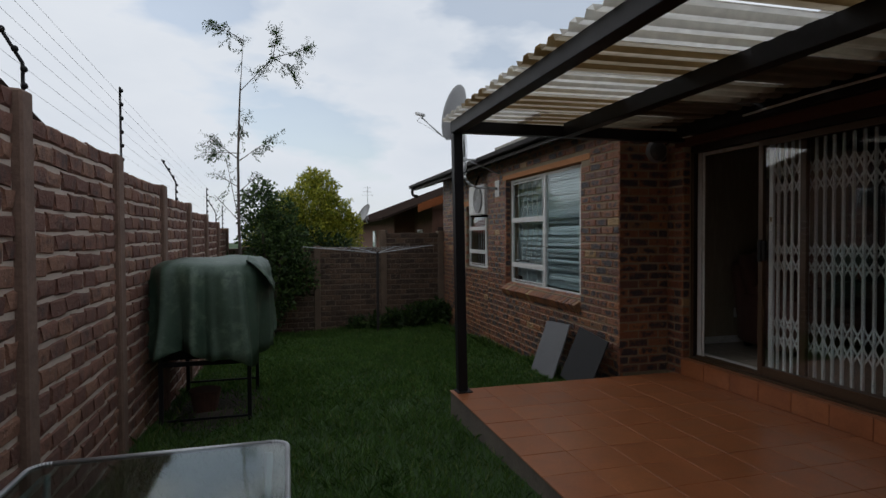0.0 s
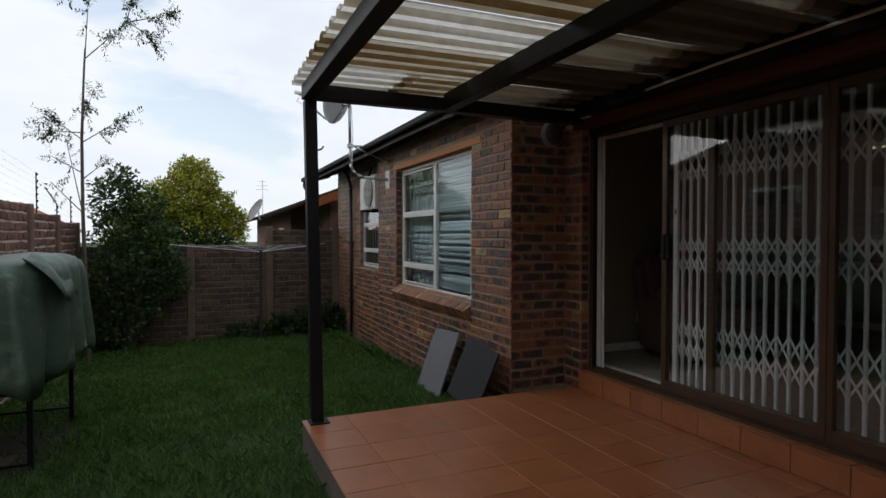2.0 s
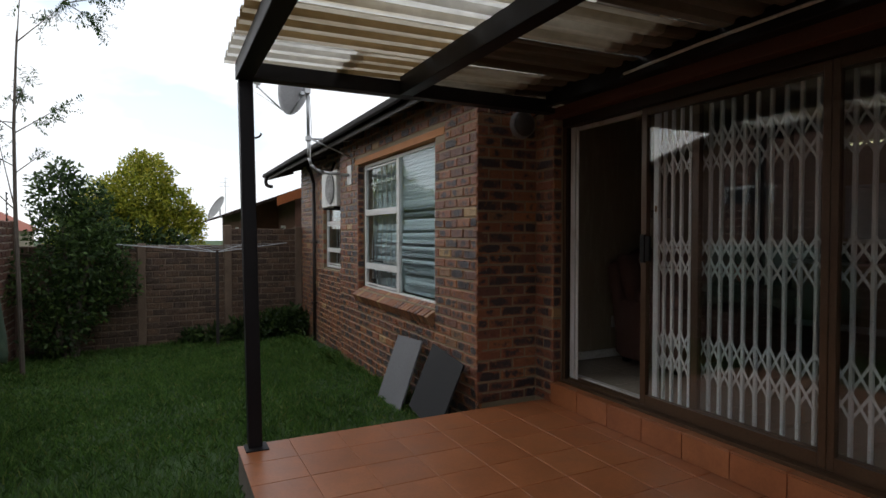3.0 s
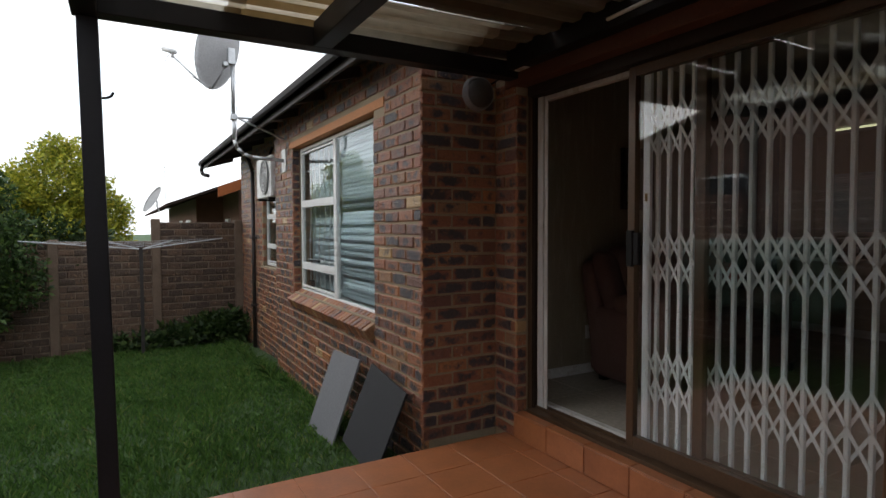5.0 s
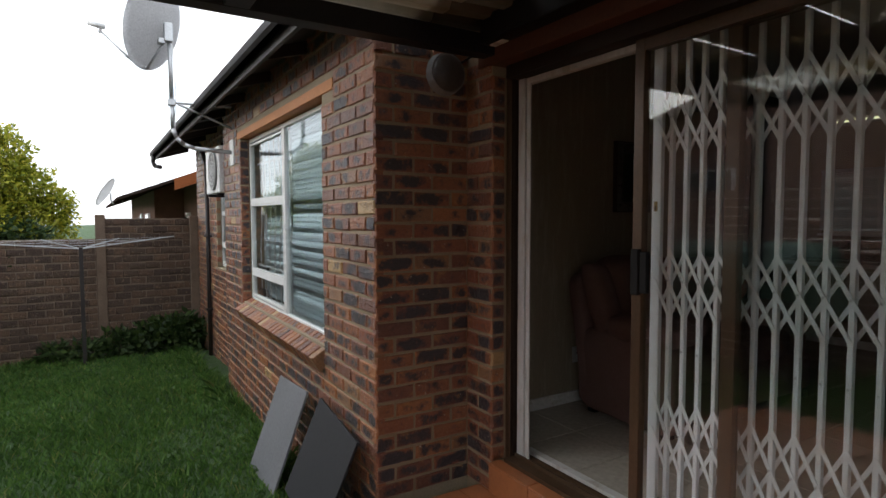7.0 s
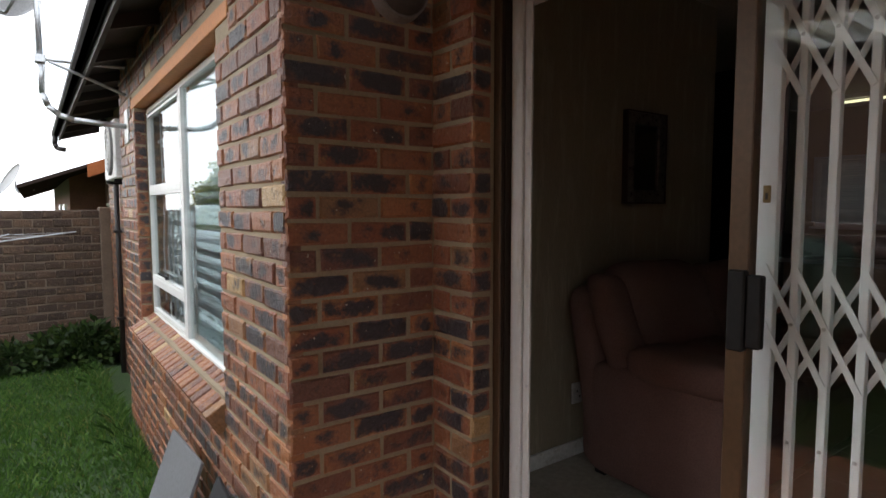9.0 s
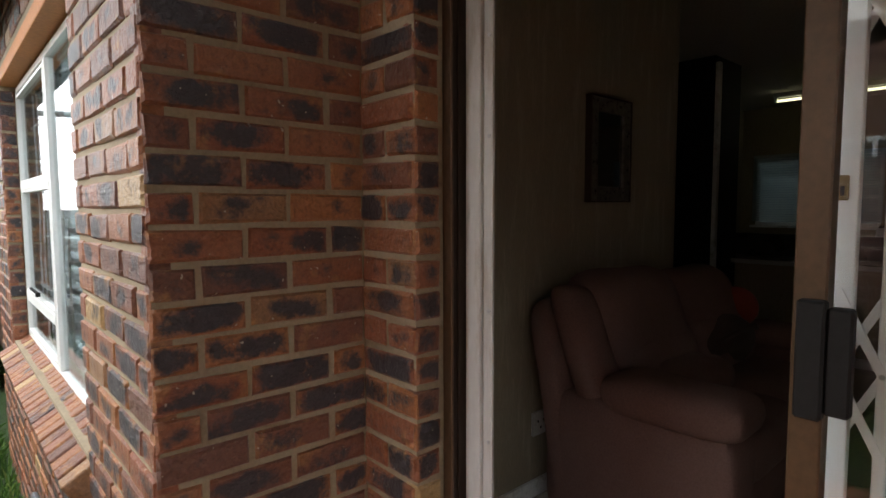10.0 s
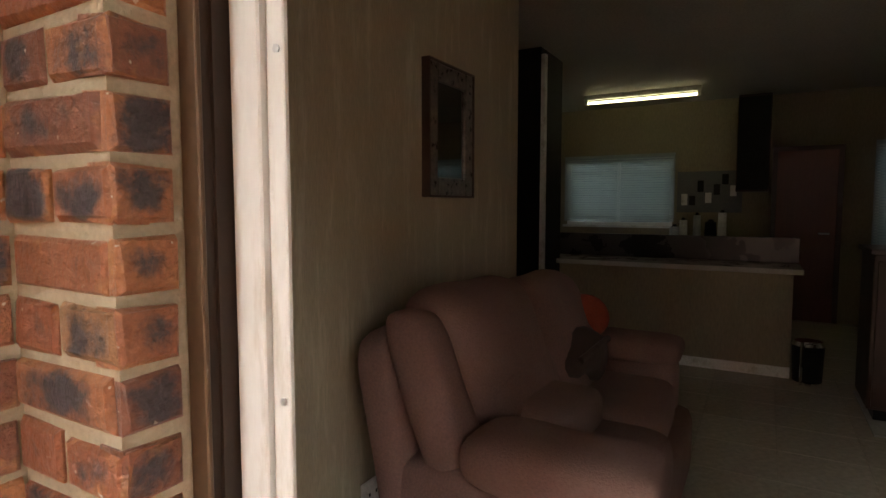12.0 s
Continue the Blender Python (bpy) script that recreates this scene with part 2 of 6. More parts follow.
LIVING = mottled("streaked_plaster", (0.285, 0.243, 0.172), (0.32, 0.273, 0.195), 0.6, 2, 60, bmp=0.25, stretch=(4, 4, 0.5), dirt=(0.38, 0.33, 0.24))
# made-up blue-grey of the unseen yard wall; it tints the kitchen daylight
YARD = mottled("yard_light_tint", (0.19, 0.25, 0.29), (0.24, 0.3, 0.34), 0.9, 2, 40)
CEIL = mottled("ceiling_paint", (0.46, 0.43, 0.39), (0.5, 0.47, 0.43), 0.9, 2, 60, bmp=0.1)
FLOORT = mottled("cream_floor_tile", (0.42, 0.38, 0.32), (0.45, 0.41, 0.34), 0.1, 2, 30, bmp=0.02)
DARKWOOD = mottled("dark_wood", (0.035, 0.016, 0.012), (0.06, 0.026, 0.018), 0.45, 3, 40, stretch=(1, 1, 0.15))
SOFA = mottled("brown_velour", (0.155, 0.09, 0.078), (0.195, 0.12, 0.105), 0.95, 3, 140, bmp=0.5, spec=0.2)
BAG = mottled("dark_cloth", (0.045, 0.026, 0.022), (0.07, 0.04, 0.034), 0.9, 4, 90)
ORANGE = mottled("orange_cloth", (0.17, 0.022, 0.008), (0.22, 0.032, 0.011), 0.85, 4, 90)
COVER = mottled("green_tarpaulin", (0.042, 0.075, 0.052), (0.068, 0.11, 0.075), 0.5, 2.5, 30, bmp=0.25, dist=0.01, dirt=(0.12, 0.17, 0.12))
GREYBOARD = mottled("grey_board", (0.13, 0.132, 0.14), (0.165, 0.167, 0.175), 0.6, 2, 60, bmp=0.05)
DARKBOARD = mottled("charcoal_board", (0.013, 0.013, 0.015), (0.02, 0.02, 0.022), 0.75, 2, 60, bmp=0.1)
SOIL = mottled("soil", (0.026, 0.02, 0.013), (0.05, 0.036, 0.024), 1.0, 9, 50, bmp=1.0, dist=0.03, dirt=(0.03, 0.045, 0.014))
BARK = mottled("bark", (0.07, 0.055, 0.045), (0.12, 0.1, 0.08), 0.95, 6, 60, bmp=0.5)
RUBBER = mottled("cable_grey", (0.2, 0.2, 0.2), (0.26, 0.26, 0.26), 0.6, 6, 60)
HOUSEBRICK = mottled("far_brick", (0.13, 0.065, 0.045), (0.19, 0.095, 0.065), 0.9, 3, 30, bmp=0.3)
PINK = mottled("faded_roof_tile", (0.30, 0.085, 0.052), (0.37, 0.115, 0.07), 0.85, 3, 30)


def leaf_material(name, stops, rough=0.5, clump=0.7):
    m, nt, b = nodes_of(name, rough, 0, 0.3)
    g = nt.nodes.new("ShaderNodeNewGeometry")
    r = ramp(nt, g.outputs["Random Per Island"], stops)
    cl = tex_noise(nt, 2.3, 3, 0.6)
    cr = ramp(nt, cl.outputs["Fac"], [(0.35, (0.62, 0.7, 0.6)), (0.65, (1.1, 1.08, 1.0))])
    col = mixc(nt, clump, r.outputs["Color"], cr.outputs["Color"], "MULTIPLY")
    nt.links.new(col, b.inputs["Base Color"])
    t = nt.nodes.new("ShaderNodeBsdfTranslucent")
    nt.links.new(col, t.inputs["Color"])
    x = nt.nodes.new("ShaderNodeMixShader")
    x.inputs["Fac"].default_value = 0.3
    nt.links.new(b.outputs["BSDF"], x.inputs[1])
    nt.links.new(t.outputs["BSDF"], x.inputs[2])
    nt.links.new(x.outputs["Shader"], nt.nodes["Material Output"].inputs["Surface"])
    return m


LEAF_DARK = leaf_material("dark_leaf", [(0.0, (0.02, 0.04, 0.012)), (0.6, (0.038, 0.07, 0.018)), (1.0, (0.075, 0.115, 0.028))])
LEAF_SHRUB = leaf_material("shrub_leaf", [(0.0, (0.02, 0.042, 0.012)), (0.6, (0.045, 0.085, 0.022)), (1.0, (0.11, 0.17, 0.04))])
LEAF_GOLD = leaf_material("golden_leaf", [(0.0, (0.11, 0.15, 0.014)), (0.5, (0.29, 0.31, 0.028)), (1.0, (0.5, 0.45, 0.05))], 0.5, 0.5)
LEAF_TREE = leaf_material("tree_leaf", [(0.0, (0.03, 0.06, 0.022)), (1.0, (0.07, 0.12, 0.045))])
GRASS = leaf_material("grass_blade", [(0.0, (0.045, 0.1, 0.02)), (0.5, (0.075, 0.158, 0.03)), (0.9, (0.118, 0.21, 0.042)), (1.0, (0.22, 0.235, 0.08))], 0.6)
LAWN = mottled("lawn_soil", (0.028, 0.06, 0.014), (0.046, 0.095, 0.022), 1.0, 1.2, 60, bmp=1.0, dist=0.03)


def glass_material(name, tint=(1, 1, 1), rough=0.0, mirror=0.04):
    m = bpy.data.materials.new(name)
    m.use_nodes = True
    nt = m.node_tree
    nt.nodes.remove(nt.nodes["Principled BSDF"])
    tr = nt.nodes.new("ShaderNodeBsdfTransparent")
    tr.inputs["Color"].default_value = (*tint, 1)
    gl = nt.nodes.new("ShaderNodeBsdfGlossy")
    gl.inputs["Roughness"].default_value = rough
    fr = nt.nodes.new("ShaderNodeLayerWeight")
    fr.inputs["Blend"].default_value = 0.5
    pw = nt.nodes.new("ShaderNodeMath")
    pw.operation = "POWER"
    pw.inputs[1].default_value = 4.5
    ad = nt.nodes.new("ShaderNodeMath")
    ad.operation = "MULTIPLY_ADD"
    ad.use_clamp = True
    ad.inputs[1].default_value, ad.inputs[2].default_value = 0.7, mirror
    mx = nt.nodes.new("ShaderNodeMixShader")
    nt.links.new(fr.outputs["Facing"], pw.inputs[0])
    nt.links.new(pw.outputs["Value"], ad.inputs[0])
    nt.links.new(ad.outputs["Value"], mx.inputs["Fac"])
    nt.links.new(tr.outputs["BSDF"], mx.inputs[1])
    nt.links.new(gl.outputs["BSDF"], mx.inputs[2])
    nt.links.new(mx.outputs["Shader"], nt.nodes["Material Output"].inputs["Surface"])
    return m


GLASS = glass_material("window_glass", (0.93, 0.97, 0.97), 0.0, 0.045)
DOORGLASS = glass_material("door_glass", (0.95, 0.97, 0.97), 0.0, 0.055)
TABLEGLASS = glass_material("table_glass", (0.6, 0.68, 0.66), 0.06, 0.09)


def tile_material():
    m, nt, b = nodes_of("terracotta_tile", 0.3)
    rnd = piece_random(nt)
    base = ramp(nt, rnd, [(0.0, (0.325, 0.115, 0.046)), (0.5, (0.35, 0.127, 0.051)), (1.0, (0.375, 0.14, 0.056))])
    big = shifted(nt, rnd, 5.0)
    br = ramp(nt, big.outputs["Fac"], [(0.3, (0.72, 0.7, 0.68)), (0.7, (1.15, 1.12, 1.1))])
    col = mixc(nt, 0.8, base.outputs["Color"], br.outputs["Color"], "MULTIPLY")
    fine = shifted(nt, rnd, 60.0)
    fr = ramp(nt, fine.outputs["Fac"], [(0.3, (0.85, 0.85, 0.85)), (0.7, (1.1, 1.1, 1.1))])
    col = mixc(nt, 0.7, col, fr.outputs["Color"], "MULTIPLY")
    nt.links.new(col, b.inputs["Base Color"])
    rr = nt.nodes.new("ShaderNodeMapRange")
    rr.inputs["To Min"].default_value, rr.inputs["To Max"].default_value = 0.22, 0.5
    nt.links.new(big.outputs["Fac"], rr.inputs["Value"])
    nt.links.new(rr.outputs["Result"], b.inputs["Roughness"])
    bump(nt, b, fine.outputs["Fac"], 0.1, 0.002)
    return m


TILE = tile_material()


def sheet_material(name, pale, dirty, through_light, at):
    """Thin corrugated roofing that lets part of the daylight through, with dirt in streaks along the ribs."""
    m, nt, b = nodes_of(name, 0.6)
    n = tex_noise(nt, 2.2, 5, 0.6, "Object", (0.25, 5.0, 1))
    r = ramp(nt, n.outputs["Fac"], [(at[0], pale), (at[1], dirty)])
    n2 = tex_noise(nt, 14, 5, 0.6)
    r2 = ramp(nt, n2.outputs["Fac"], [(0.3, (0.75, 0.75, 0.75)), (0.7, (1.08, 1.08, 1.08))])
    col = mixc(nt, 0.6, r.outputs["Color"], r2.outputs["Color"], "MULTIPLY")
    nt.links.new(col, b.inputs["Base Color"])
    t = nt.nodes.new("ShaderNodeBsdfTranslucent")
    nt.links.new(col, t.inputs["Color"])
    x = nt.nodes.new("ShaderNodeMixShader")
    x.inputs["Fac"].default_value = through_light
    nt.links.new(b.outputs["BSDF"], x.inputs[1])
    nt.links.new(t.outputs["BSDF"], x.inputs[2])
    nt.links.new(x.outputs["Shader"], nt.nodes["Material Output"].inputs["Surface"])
    return m


SHEET = sheet_material("translucent_sheet", (0.93, 0.92, 0.89), (0.8, 0.74, 0.62), 0.82, (0.5, 0.72))
# shading of the clean sheets' sloping rib sides, put into the colour
SHEET_SHADE = sheet_material("shaded_sheet_side", (0.8, 0.78, 0.73), (0.62, 0.55, 0.43), 0.62, (0.45, 0.7))
SHEET_BROWN = sheet_material("stained_sheet", (0.56, 0.46, 0.31), (0.34, 0.26, 0.15), 0.6, (0.4, 0.62))
SHEET_GREY = sheet_material("dulled_sheet", (0.84, 0.8, 0.72), (0.6, 0.53, 0.42), 0.7, (0.42, 0.64))
SHEET_DIM = sheet_material("aged_sheet", (0.6, 0.57, 0.5), (0.4, 0.35, 0.27), 0.45, (0.42, 0.64))
SHEET_DARK = sheet_material("opaque_sheet", (0.24, 0.23, 0.21), (0.12, 0.1, 0.07), 0.08, (0.4, 0.6))


def lamp_material(name, col, power):
    m = bpy.data.materials.new(name)
    m.use_nodes = True
    nt = m.node_tree
    nt.nodes.remove(nt.nodes["Principled BSDF"])
    e = nt.nodes.new("ShaderNodeEmission")
    e.inputs["Color"].default_value = (*col, 1)
    e.inputs["Strength"].default_value = power
    nt.links.new(e.outputs["Emission"], nt.nodes["Material Output"].inputs["Surface"])
    return m


TUBE = lamp_material("fluorescent_tube", (1.0, 0.95, 0.55), 0.40)


# ---- mesh helpers ----
def bm_box(bm, x0, x1, y0, y1, z0, z1, bevel=0.0):
    r = bmesh.ops.create_cube(bm, size=1.0)
    vs = r["verts"]
    bmesh.ops.scale(bm, vec=(abs(x1 - x0), abs(y1 - y0), abs(z1 - z0)), verts=vs)
    bmesh.ops.translate(bm, vec=((x0 + x1) / 2, (y0 + y1) / 2, (z0 + z1) / 2), verts=vs)
    if bevel:
        es = list({e for v in vs for e in v.link_edges})
        bmesh.ops.bevel(bm, geom=es, offset=bevel, segments=1, affect="EDGES")
    return vs


def bm_rod(bm, a, b, r, n=8, r2=None):
    """A round bar from a to b."""
    a, b = Vector(a), Vector(b)
    d = b - a
    m = Matrix.Translation((a + b) / 2) @ d.to_track_quat("Z", "Y").to_matrix().to_4x4()
    bmesh.ops.create_cone(bm, cap_ends=True, segments=n, radius1=r, radius2=r if r2 is None else r2, depth=d.length, matrix=m)


def bm_path(bm, pts, r, n=7):
    for p, q in zip(pts, pts[1:]):
        bm_rod(bm, p, q, r, n)


def bm_bar(bm, a, b, w, t, side=(1, 0, 0)):
    """A flat bar from a to b, w wide across and t thick along side."""
    a, b = Vector(a), Vector(b)
    d = (b - a)
    s = Vector(side).normalized()
    u = d.cross(s).normalized()
    vs = [bm.verts.new(p + u * (w / 2) * i + s * (t / 2) * j) for p in (a, b) for i, j in ((-1, -1), (1, -1), (1, 1), (-1, 1))]
    for q in ((0, 1, 2, 3), (7, 6, 5, 4), (0, 4, 5, 1), (1, 5, 6, 2), (2, 6, 7, 3), (3, 7, 4, 0)):
        bm.faces.new([vs[i] for i in q])


def mesh_of(name, bm, material, smooth=False):
    bmesh.ops.recalc_face_normals(bm, faces=bm.faces)
    me = bpy.data.meshes.new(name)
    bm.to_mesh(me)
    bm.free()
    me.materials.append(material)
    if smooth:
        for p in me.polygons:
            p.use_smooth = True
    return me


def part(name, bm, material, parent=None, label="", smooth=False):
    ob = new(name, mesh_of(name, bm, material, smooth))
    if parent is not None:
        ob.parent = parent
    return tagged(ob, label) if label else ob


def box(name, dims, material, parent=None, label="", bevel=0.0):
    bm = bmesh.new()
    bm_box(bm, *dims, bevel=bevel)
    return part(name, bm, material, parent, label)


def thing(name, at, label, category, group="", kind=""):
    ob = new(name)
    ob.location = at
    ob.empty_display_size = 0.1
    return tagged(ob, label, category, group, kind)


def structure(ob, label, category):
    return tagged(ob, label, category, kind="structure")


def lawn_z(x, y):
    return 0.09 - 0.058 * max(y - 3.0, 0.0) + 0.022 * (min(max(x, 0), 4.6) - 2.0) * min(max((y - 3.0) / 4.0, 0.0), 1.0)


# ---- ground ----
def build_lawn():
    xs = [-60, -20, -6, -0.3] + [0.0 + 0.25 * i for i in range(20)] + [6, 14, 30, 70]
    ys = [-40, -12, -4] + [-2 + 0.35 * i for i in range(46)] + [18, 26, 45, 90, 200]
    rnd = random.Random(3)
    vs = []
    for y in ys:
        for x in xs:
            k = 1.0 if y < 14 else 14.0 / y
            z = lawn_z(x, min(y, 14)) + (rnd.uniform(-0.008, 0.008) if 0.1 < x < 4.4 and 0 < y < 12.8 else 0)
            vs.append((x, y, z - (0.04 if x > 4.7 else 0)))
    w = len(xs)
    fs = [(j * w + i, j * w + i + 1, (j + 1) * w + i + 1, (j + 1) * w + i) for j in range(len(ys) - 1) for i in range(w - 1)]
    me = bpy.data.meshes.new("ground")
    me.from_pydata(vs, [], fs)
    me.materials.append(LAWN)
    structure(new("ground", me), "damp green lawn sloping gently down to the far wall", "lawn")


build_lawn()

# ---- house: walls, openings ----
WX, CY, RX, SY = 4.49, 5.345, 5.06, 5.11   # window wall, its corner, the recess wall, the door reveal
WEND, BX = 9.26, 4.75                       # where the window wall ends, and the wall set back behind it
WY0, WY1, WZ0, WZ1 = 6.13, 8.45, 0.87, 2.46 # window opening
FLOOR, CEILZ = 0.39, 2.97
PROUD = 0.007
TOPZ = 2.95


def wall_boxes(name, boxes, material, label, category="wall"):
    bm = bmesh.new()
    for b in boxes:
        bm_box(bm, *b)
    ob = part(name, bm, material)
    return structure(ob, label, category)


wall_window = wall_boxes("wall_window", [
    (WX, WX + 0.24, CY, WY0, -0.6, TOPZ), (WX, WX + 0.24, WY1, WEND, -0.6, TOPZ),
    (WX, WX + 0.24, WY0, WY1, -0.6, WZ0), (WX, WX + 0.24, WY0, WY1, WZ1, TOPZ)], MORTAR, "dark clinker brick house wall with window opening")
wall_recess = wall_boxes("wall_recess", [(WX + 0.24, RX + 0.1, CY, CY + 0.195, -0.6, TOPZ)], MORTAR, "clinker brick return wall beside the sliding door")
wall_door_side = wall_boxes("wall_door_side", [(RX, RX + 0.24, SY, CY, -0.6, TOPZ)], MORTAR, "narrow clinker brick pier beside the door frame")
wall_setback = wall_boxes("wall_setback", [
    (BX, BX + 0.24, WEND - 0.2, 9.72, -0.8, TOPZ), (BX, BX + 0.24, 11.27, 13.0, -0.8, TOPZ),
    (BX, BX + 0.24, 9.72, 11.27, -0.8, 0.98), (BX, BX + 0.24, 9.72, 11.27, 2.2, TOPZ), (WX + 0.24, BX, WEND - 0.2, WEND, -0.8, TOPZ)], MORTAR,
    "set back brick house wall with small window")
wall_boxes("wall_door", [(RX, RX + 0.24, -3.0, 1.75, -0.3, TOPZ), (RX, RX + 0.24, 1.75, SY, 2.66, TOPZ), (RX + 0.02, RX + 0.24, 1.75, SY, 0.0, 0.36)],
                       MORTAR, "brick wall above and beyond the sliding door")

# unseen wall, added to keep daylight from behind off the recess
wall_boxes("light_block_wall", [(0.04, RX, -1.75, -1.6, -0.3, 2.2)], HOUSEBRICK, "unseen plain brick wall added to cut light from behind")

# ---- rooms behind ----
structure(box("floor", (RX + 0.24, 14.5, -3.0, 8.6, FLOOR - 0.12, FLOOR - 0.004), FLOORT), "tiled living room floor screed", "floor")
structure(box("ceiling", (WX + 0.1, 14.5, -3.0, 9.2, CEILZ, CEILZ + 0.1), CEIL), "plain painted ceiling", "ceiling")
wall_boxes("wall_living", [(RX + 0.24, 7.43, 5.566, 5.66, FLOOR - 0.1, CEILZ)], LIVING, "tan plastered living room wall with scuff marks")
wall_boxes("wall_kitchen_end", [
    (12.3, 12.42, -3.0, 2.2, FLOOR - 0.1, CEILZ), (12.3, 12.42, 2.2, 3.42, FLOOR - 0.1, 1.2), (12.3, 12.42, 2.2, 3.42, 2.36, CEILZ),
    (12.3, 12.42, 3.42, 5.46, FLOOR - 0.1, CEILZ), (12.3, 12.42, 5.46, 6.82, FLOOR - 0.1, 1.45), (12.3, 12.42, 5.46, 6.82, 2.32, CEILZ),
    (12.3, 12.42, 6.82, 8.6, FLOOR - 0.1, CEILZ)], PLASTER, "tan plastered kitchen end wall with two windows")
wall_boxes("wall_kitchen_side", [(7.3, 12.42, 7.0, 7.12, FLOOR - 0.1, CEILZ), (7.31, 7.43, 5.66, 7.0, FLOOR - 0.1, CEILZ)], PLASTER, "tan kitchen side wall")
wall_boxes("wall_living_back", [(RX + 0.24, 12.42, -3.0, -2.9, FLOOR - 0.1, CEILZ)], PLASTER, "tan living room wall")
wall_boxes("wall_bedroom", [(6.9, 7.0, 5.66, 9.2, 0.2, CEILZ), (WX + 0.24, 6.9, 9.0, 9.06, 0.2, CEILZ), (WX + 0.24, 6.9, 5.66, 5.72, 0.2, CEILZ)], PLASTER, "bedroom walls behind the blinds")
structure(box("floor_bedroom", (WX + 0.24, 6.9, 5.72, 9.0, 0.25, 0.35), GROUT), "bedroom floor", "floor")
baseboard = structure(box("baseboard", (RX + 0.26, 7.43, 5.551, 5.566, FLOOR, FLOOR + 0.075), WHITE), "pale skirting along the living room wall", "skirting")
# the street side of the house closes off the light
wall_boxes("wall_bedroom_far", [(6.9, 7.0, 9.06, 12.9, -0.8, CEILZ), (BX + 0.24, 7.0, 12.9, 13.0, -0.8, CEILZ)], HOUSEBRICK, "closing wall of the house")

# ---- main roof over the house ----
EX, EZ = 4.21, 2.755
roof = thing("house_roof", (EX, 5.4, EZ), "dark low-pitched corrugated house roof with gutter", "roof", kind="structure")
SL = 0.30
bm = bmesh.new()
n_rib = 90
pts = []
for i in range(n_rib * 2 + 1):
    y = 5.3 + (13.90 - 5.3) * i / (n_rib * 2)
    dz = 0.018 if i % 2 else 0.0
    pts.append((y, dz))
rows_ = []
for x in (EX - 0.06, 9.0):
    rows_.append([bm.verts.new((x - EX, y - 5.4, 0.09 + dz + (x - EX) * SL)) for y, dz in pts])
for a, b, c, d in zip(rows_[0], rows_[0][1:], rows_[1][1:], rows_[1]):
    bm.faces.new((a, b, c, d))
bmesh.ops.solidify(bm, geom=bm.faces[:], thickness=0.012)
part("roof_sheet", bm, ROOF, roof)
bm = bmesh.new()
vs = [bm.verts.new((x, y - 5.4, 0.03 + x * SL + dz)) for y in (5.35, 13.85) for x, dz in ((0.02, 0), (5.0, 0), (5.0, 0.04), (0.02, 0.04))]
for q in ((0, 1, 2, 3), (7, 6, 5, 4), (0, 4, 5, 1), (1, 5, 6, 2), (2, 6, 7, 3), (3, 7, 4, 0)):
    bm.faces.new([vs[i] for i in q])
part("soffit", bm, FASCIA, roof, "dark boarded soffit")
box("fascia", (-0.005, 0.02, 5.3 - 5.4, 13.90 - 5.4, -0.045, 0.1), FASCIA, roof, "dark painted fascia board")
bm = bmesh.new()
prof = [(-0.085, 0.075), (-0.088, 0.02), (-0.07, 0.0), (-0.025, 0.0), (-0.006, 0.02), (-0.006, 0.06)]
for y0 in (5.28 - 5.4, 13.91 - 5.4):
    prof_v = [bm.verts.new((x, y0, z)) for x, z in prof]
    if y0 > 0:
        for i in range(len(prof) - 1):
            bm.faces.new((last[i], last[i + 1], prof_v[i + 1], prof_v[i]))
        bm.faces.new(prof_v)
    last = prof_v
bmesh.ops.solidify(bm, geom=bm.faces[:], thickness=0.004)
part("gutter", bm, FASCIA, roof, "dark metal gutter")
for k in range(10):
    y = 5.5 + k * 0.9 - 5.4
    bm = bmesh.new()
    vs = [bm.verts.new((x, y + e, z + x * SL)) for e in (-0.02, 0.02) for x, z in ((0.02, -0.06), (0.5, -0.06), (0.5, 0.02), (0.02, 0.02))]
    for q in ((0, 1, 2, 3), (7, 6, 5, 4), (0, 4, 5, 1), (1, 5, 6, 2), (2, 6, 7, 3), (3, 7, 4, 0)):
        bm.faces.new([vs[i] for i in q])
    part("rafter", bm, FASCIA, roof)
bm = bmesh.new()
bm_path(bm, [(-0.05, 13.65 - 5.4, 0.005), (-0.06, 13.65 - 5.4, -0.12), (-0.03, 13.63 - 5.4, -0.18), (0.06, 13.57 - 5.4, -0.2)], 0.035, 8)
part("gutter_outlet", bm, FASCIA, roof, smooth=True)

downpipe = thing("downpipe", (4.70, 11.75, -0.4), "brown downpipe fixed to the set back brick wall", "pipe", kind="structure")
bm = bmesh.new()
bm_path(bm, [(0, 0, 0), (0, 0, 2.9), (-0.06, 0.0, 3.1), (-0.12, 0.0, 3.2)], 0.03, 10)
part("pipe", bm, FASCIA, downpipe, smooth=True)
for z in (0.7, 1.8):
    box("bracket", (-0.05, 0.05, -0.055, 0.055, z, z + 0.03), FASCIA, downpipe)

# ---- patio ----
PX0, PY1, PY0, PZ = 2.64, 5.22, 1.2, 0.20
patio = structure(box("patio", (PX0 + 0.01, RX + 0.05, PY0, PY1 - 0.01, -0.4, PZ - 0.012), PLINTH), "raised patio slab with rough cement edge", "patio")
box("grout_bed", (PX0 + 0.004, RX, PY0, PY1 - 0.004, PZ - 0.0115, PZ - 0.004), GROUT, patio)
sill_step = structure(box("door_step", (5.045, RX + 0.26, 1.75, SY - 0.003, PZ - 0.01, FLOOR - 0.03), GROUT), "orange tiled step under the sliding door", "step")

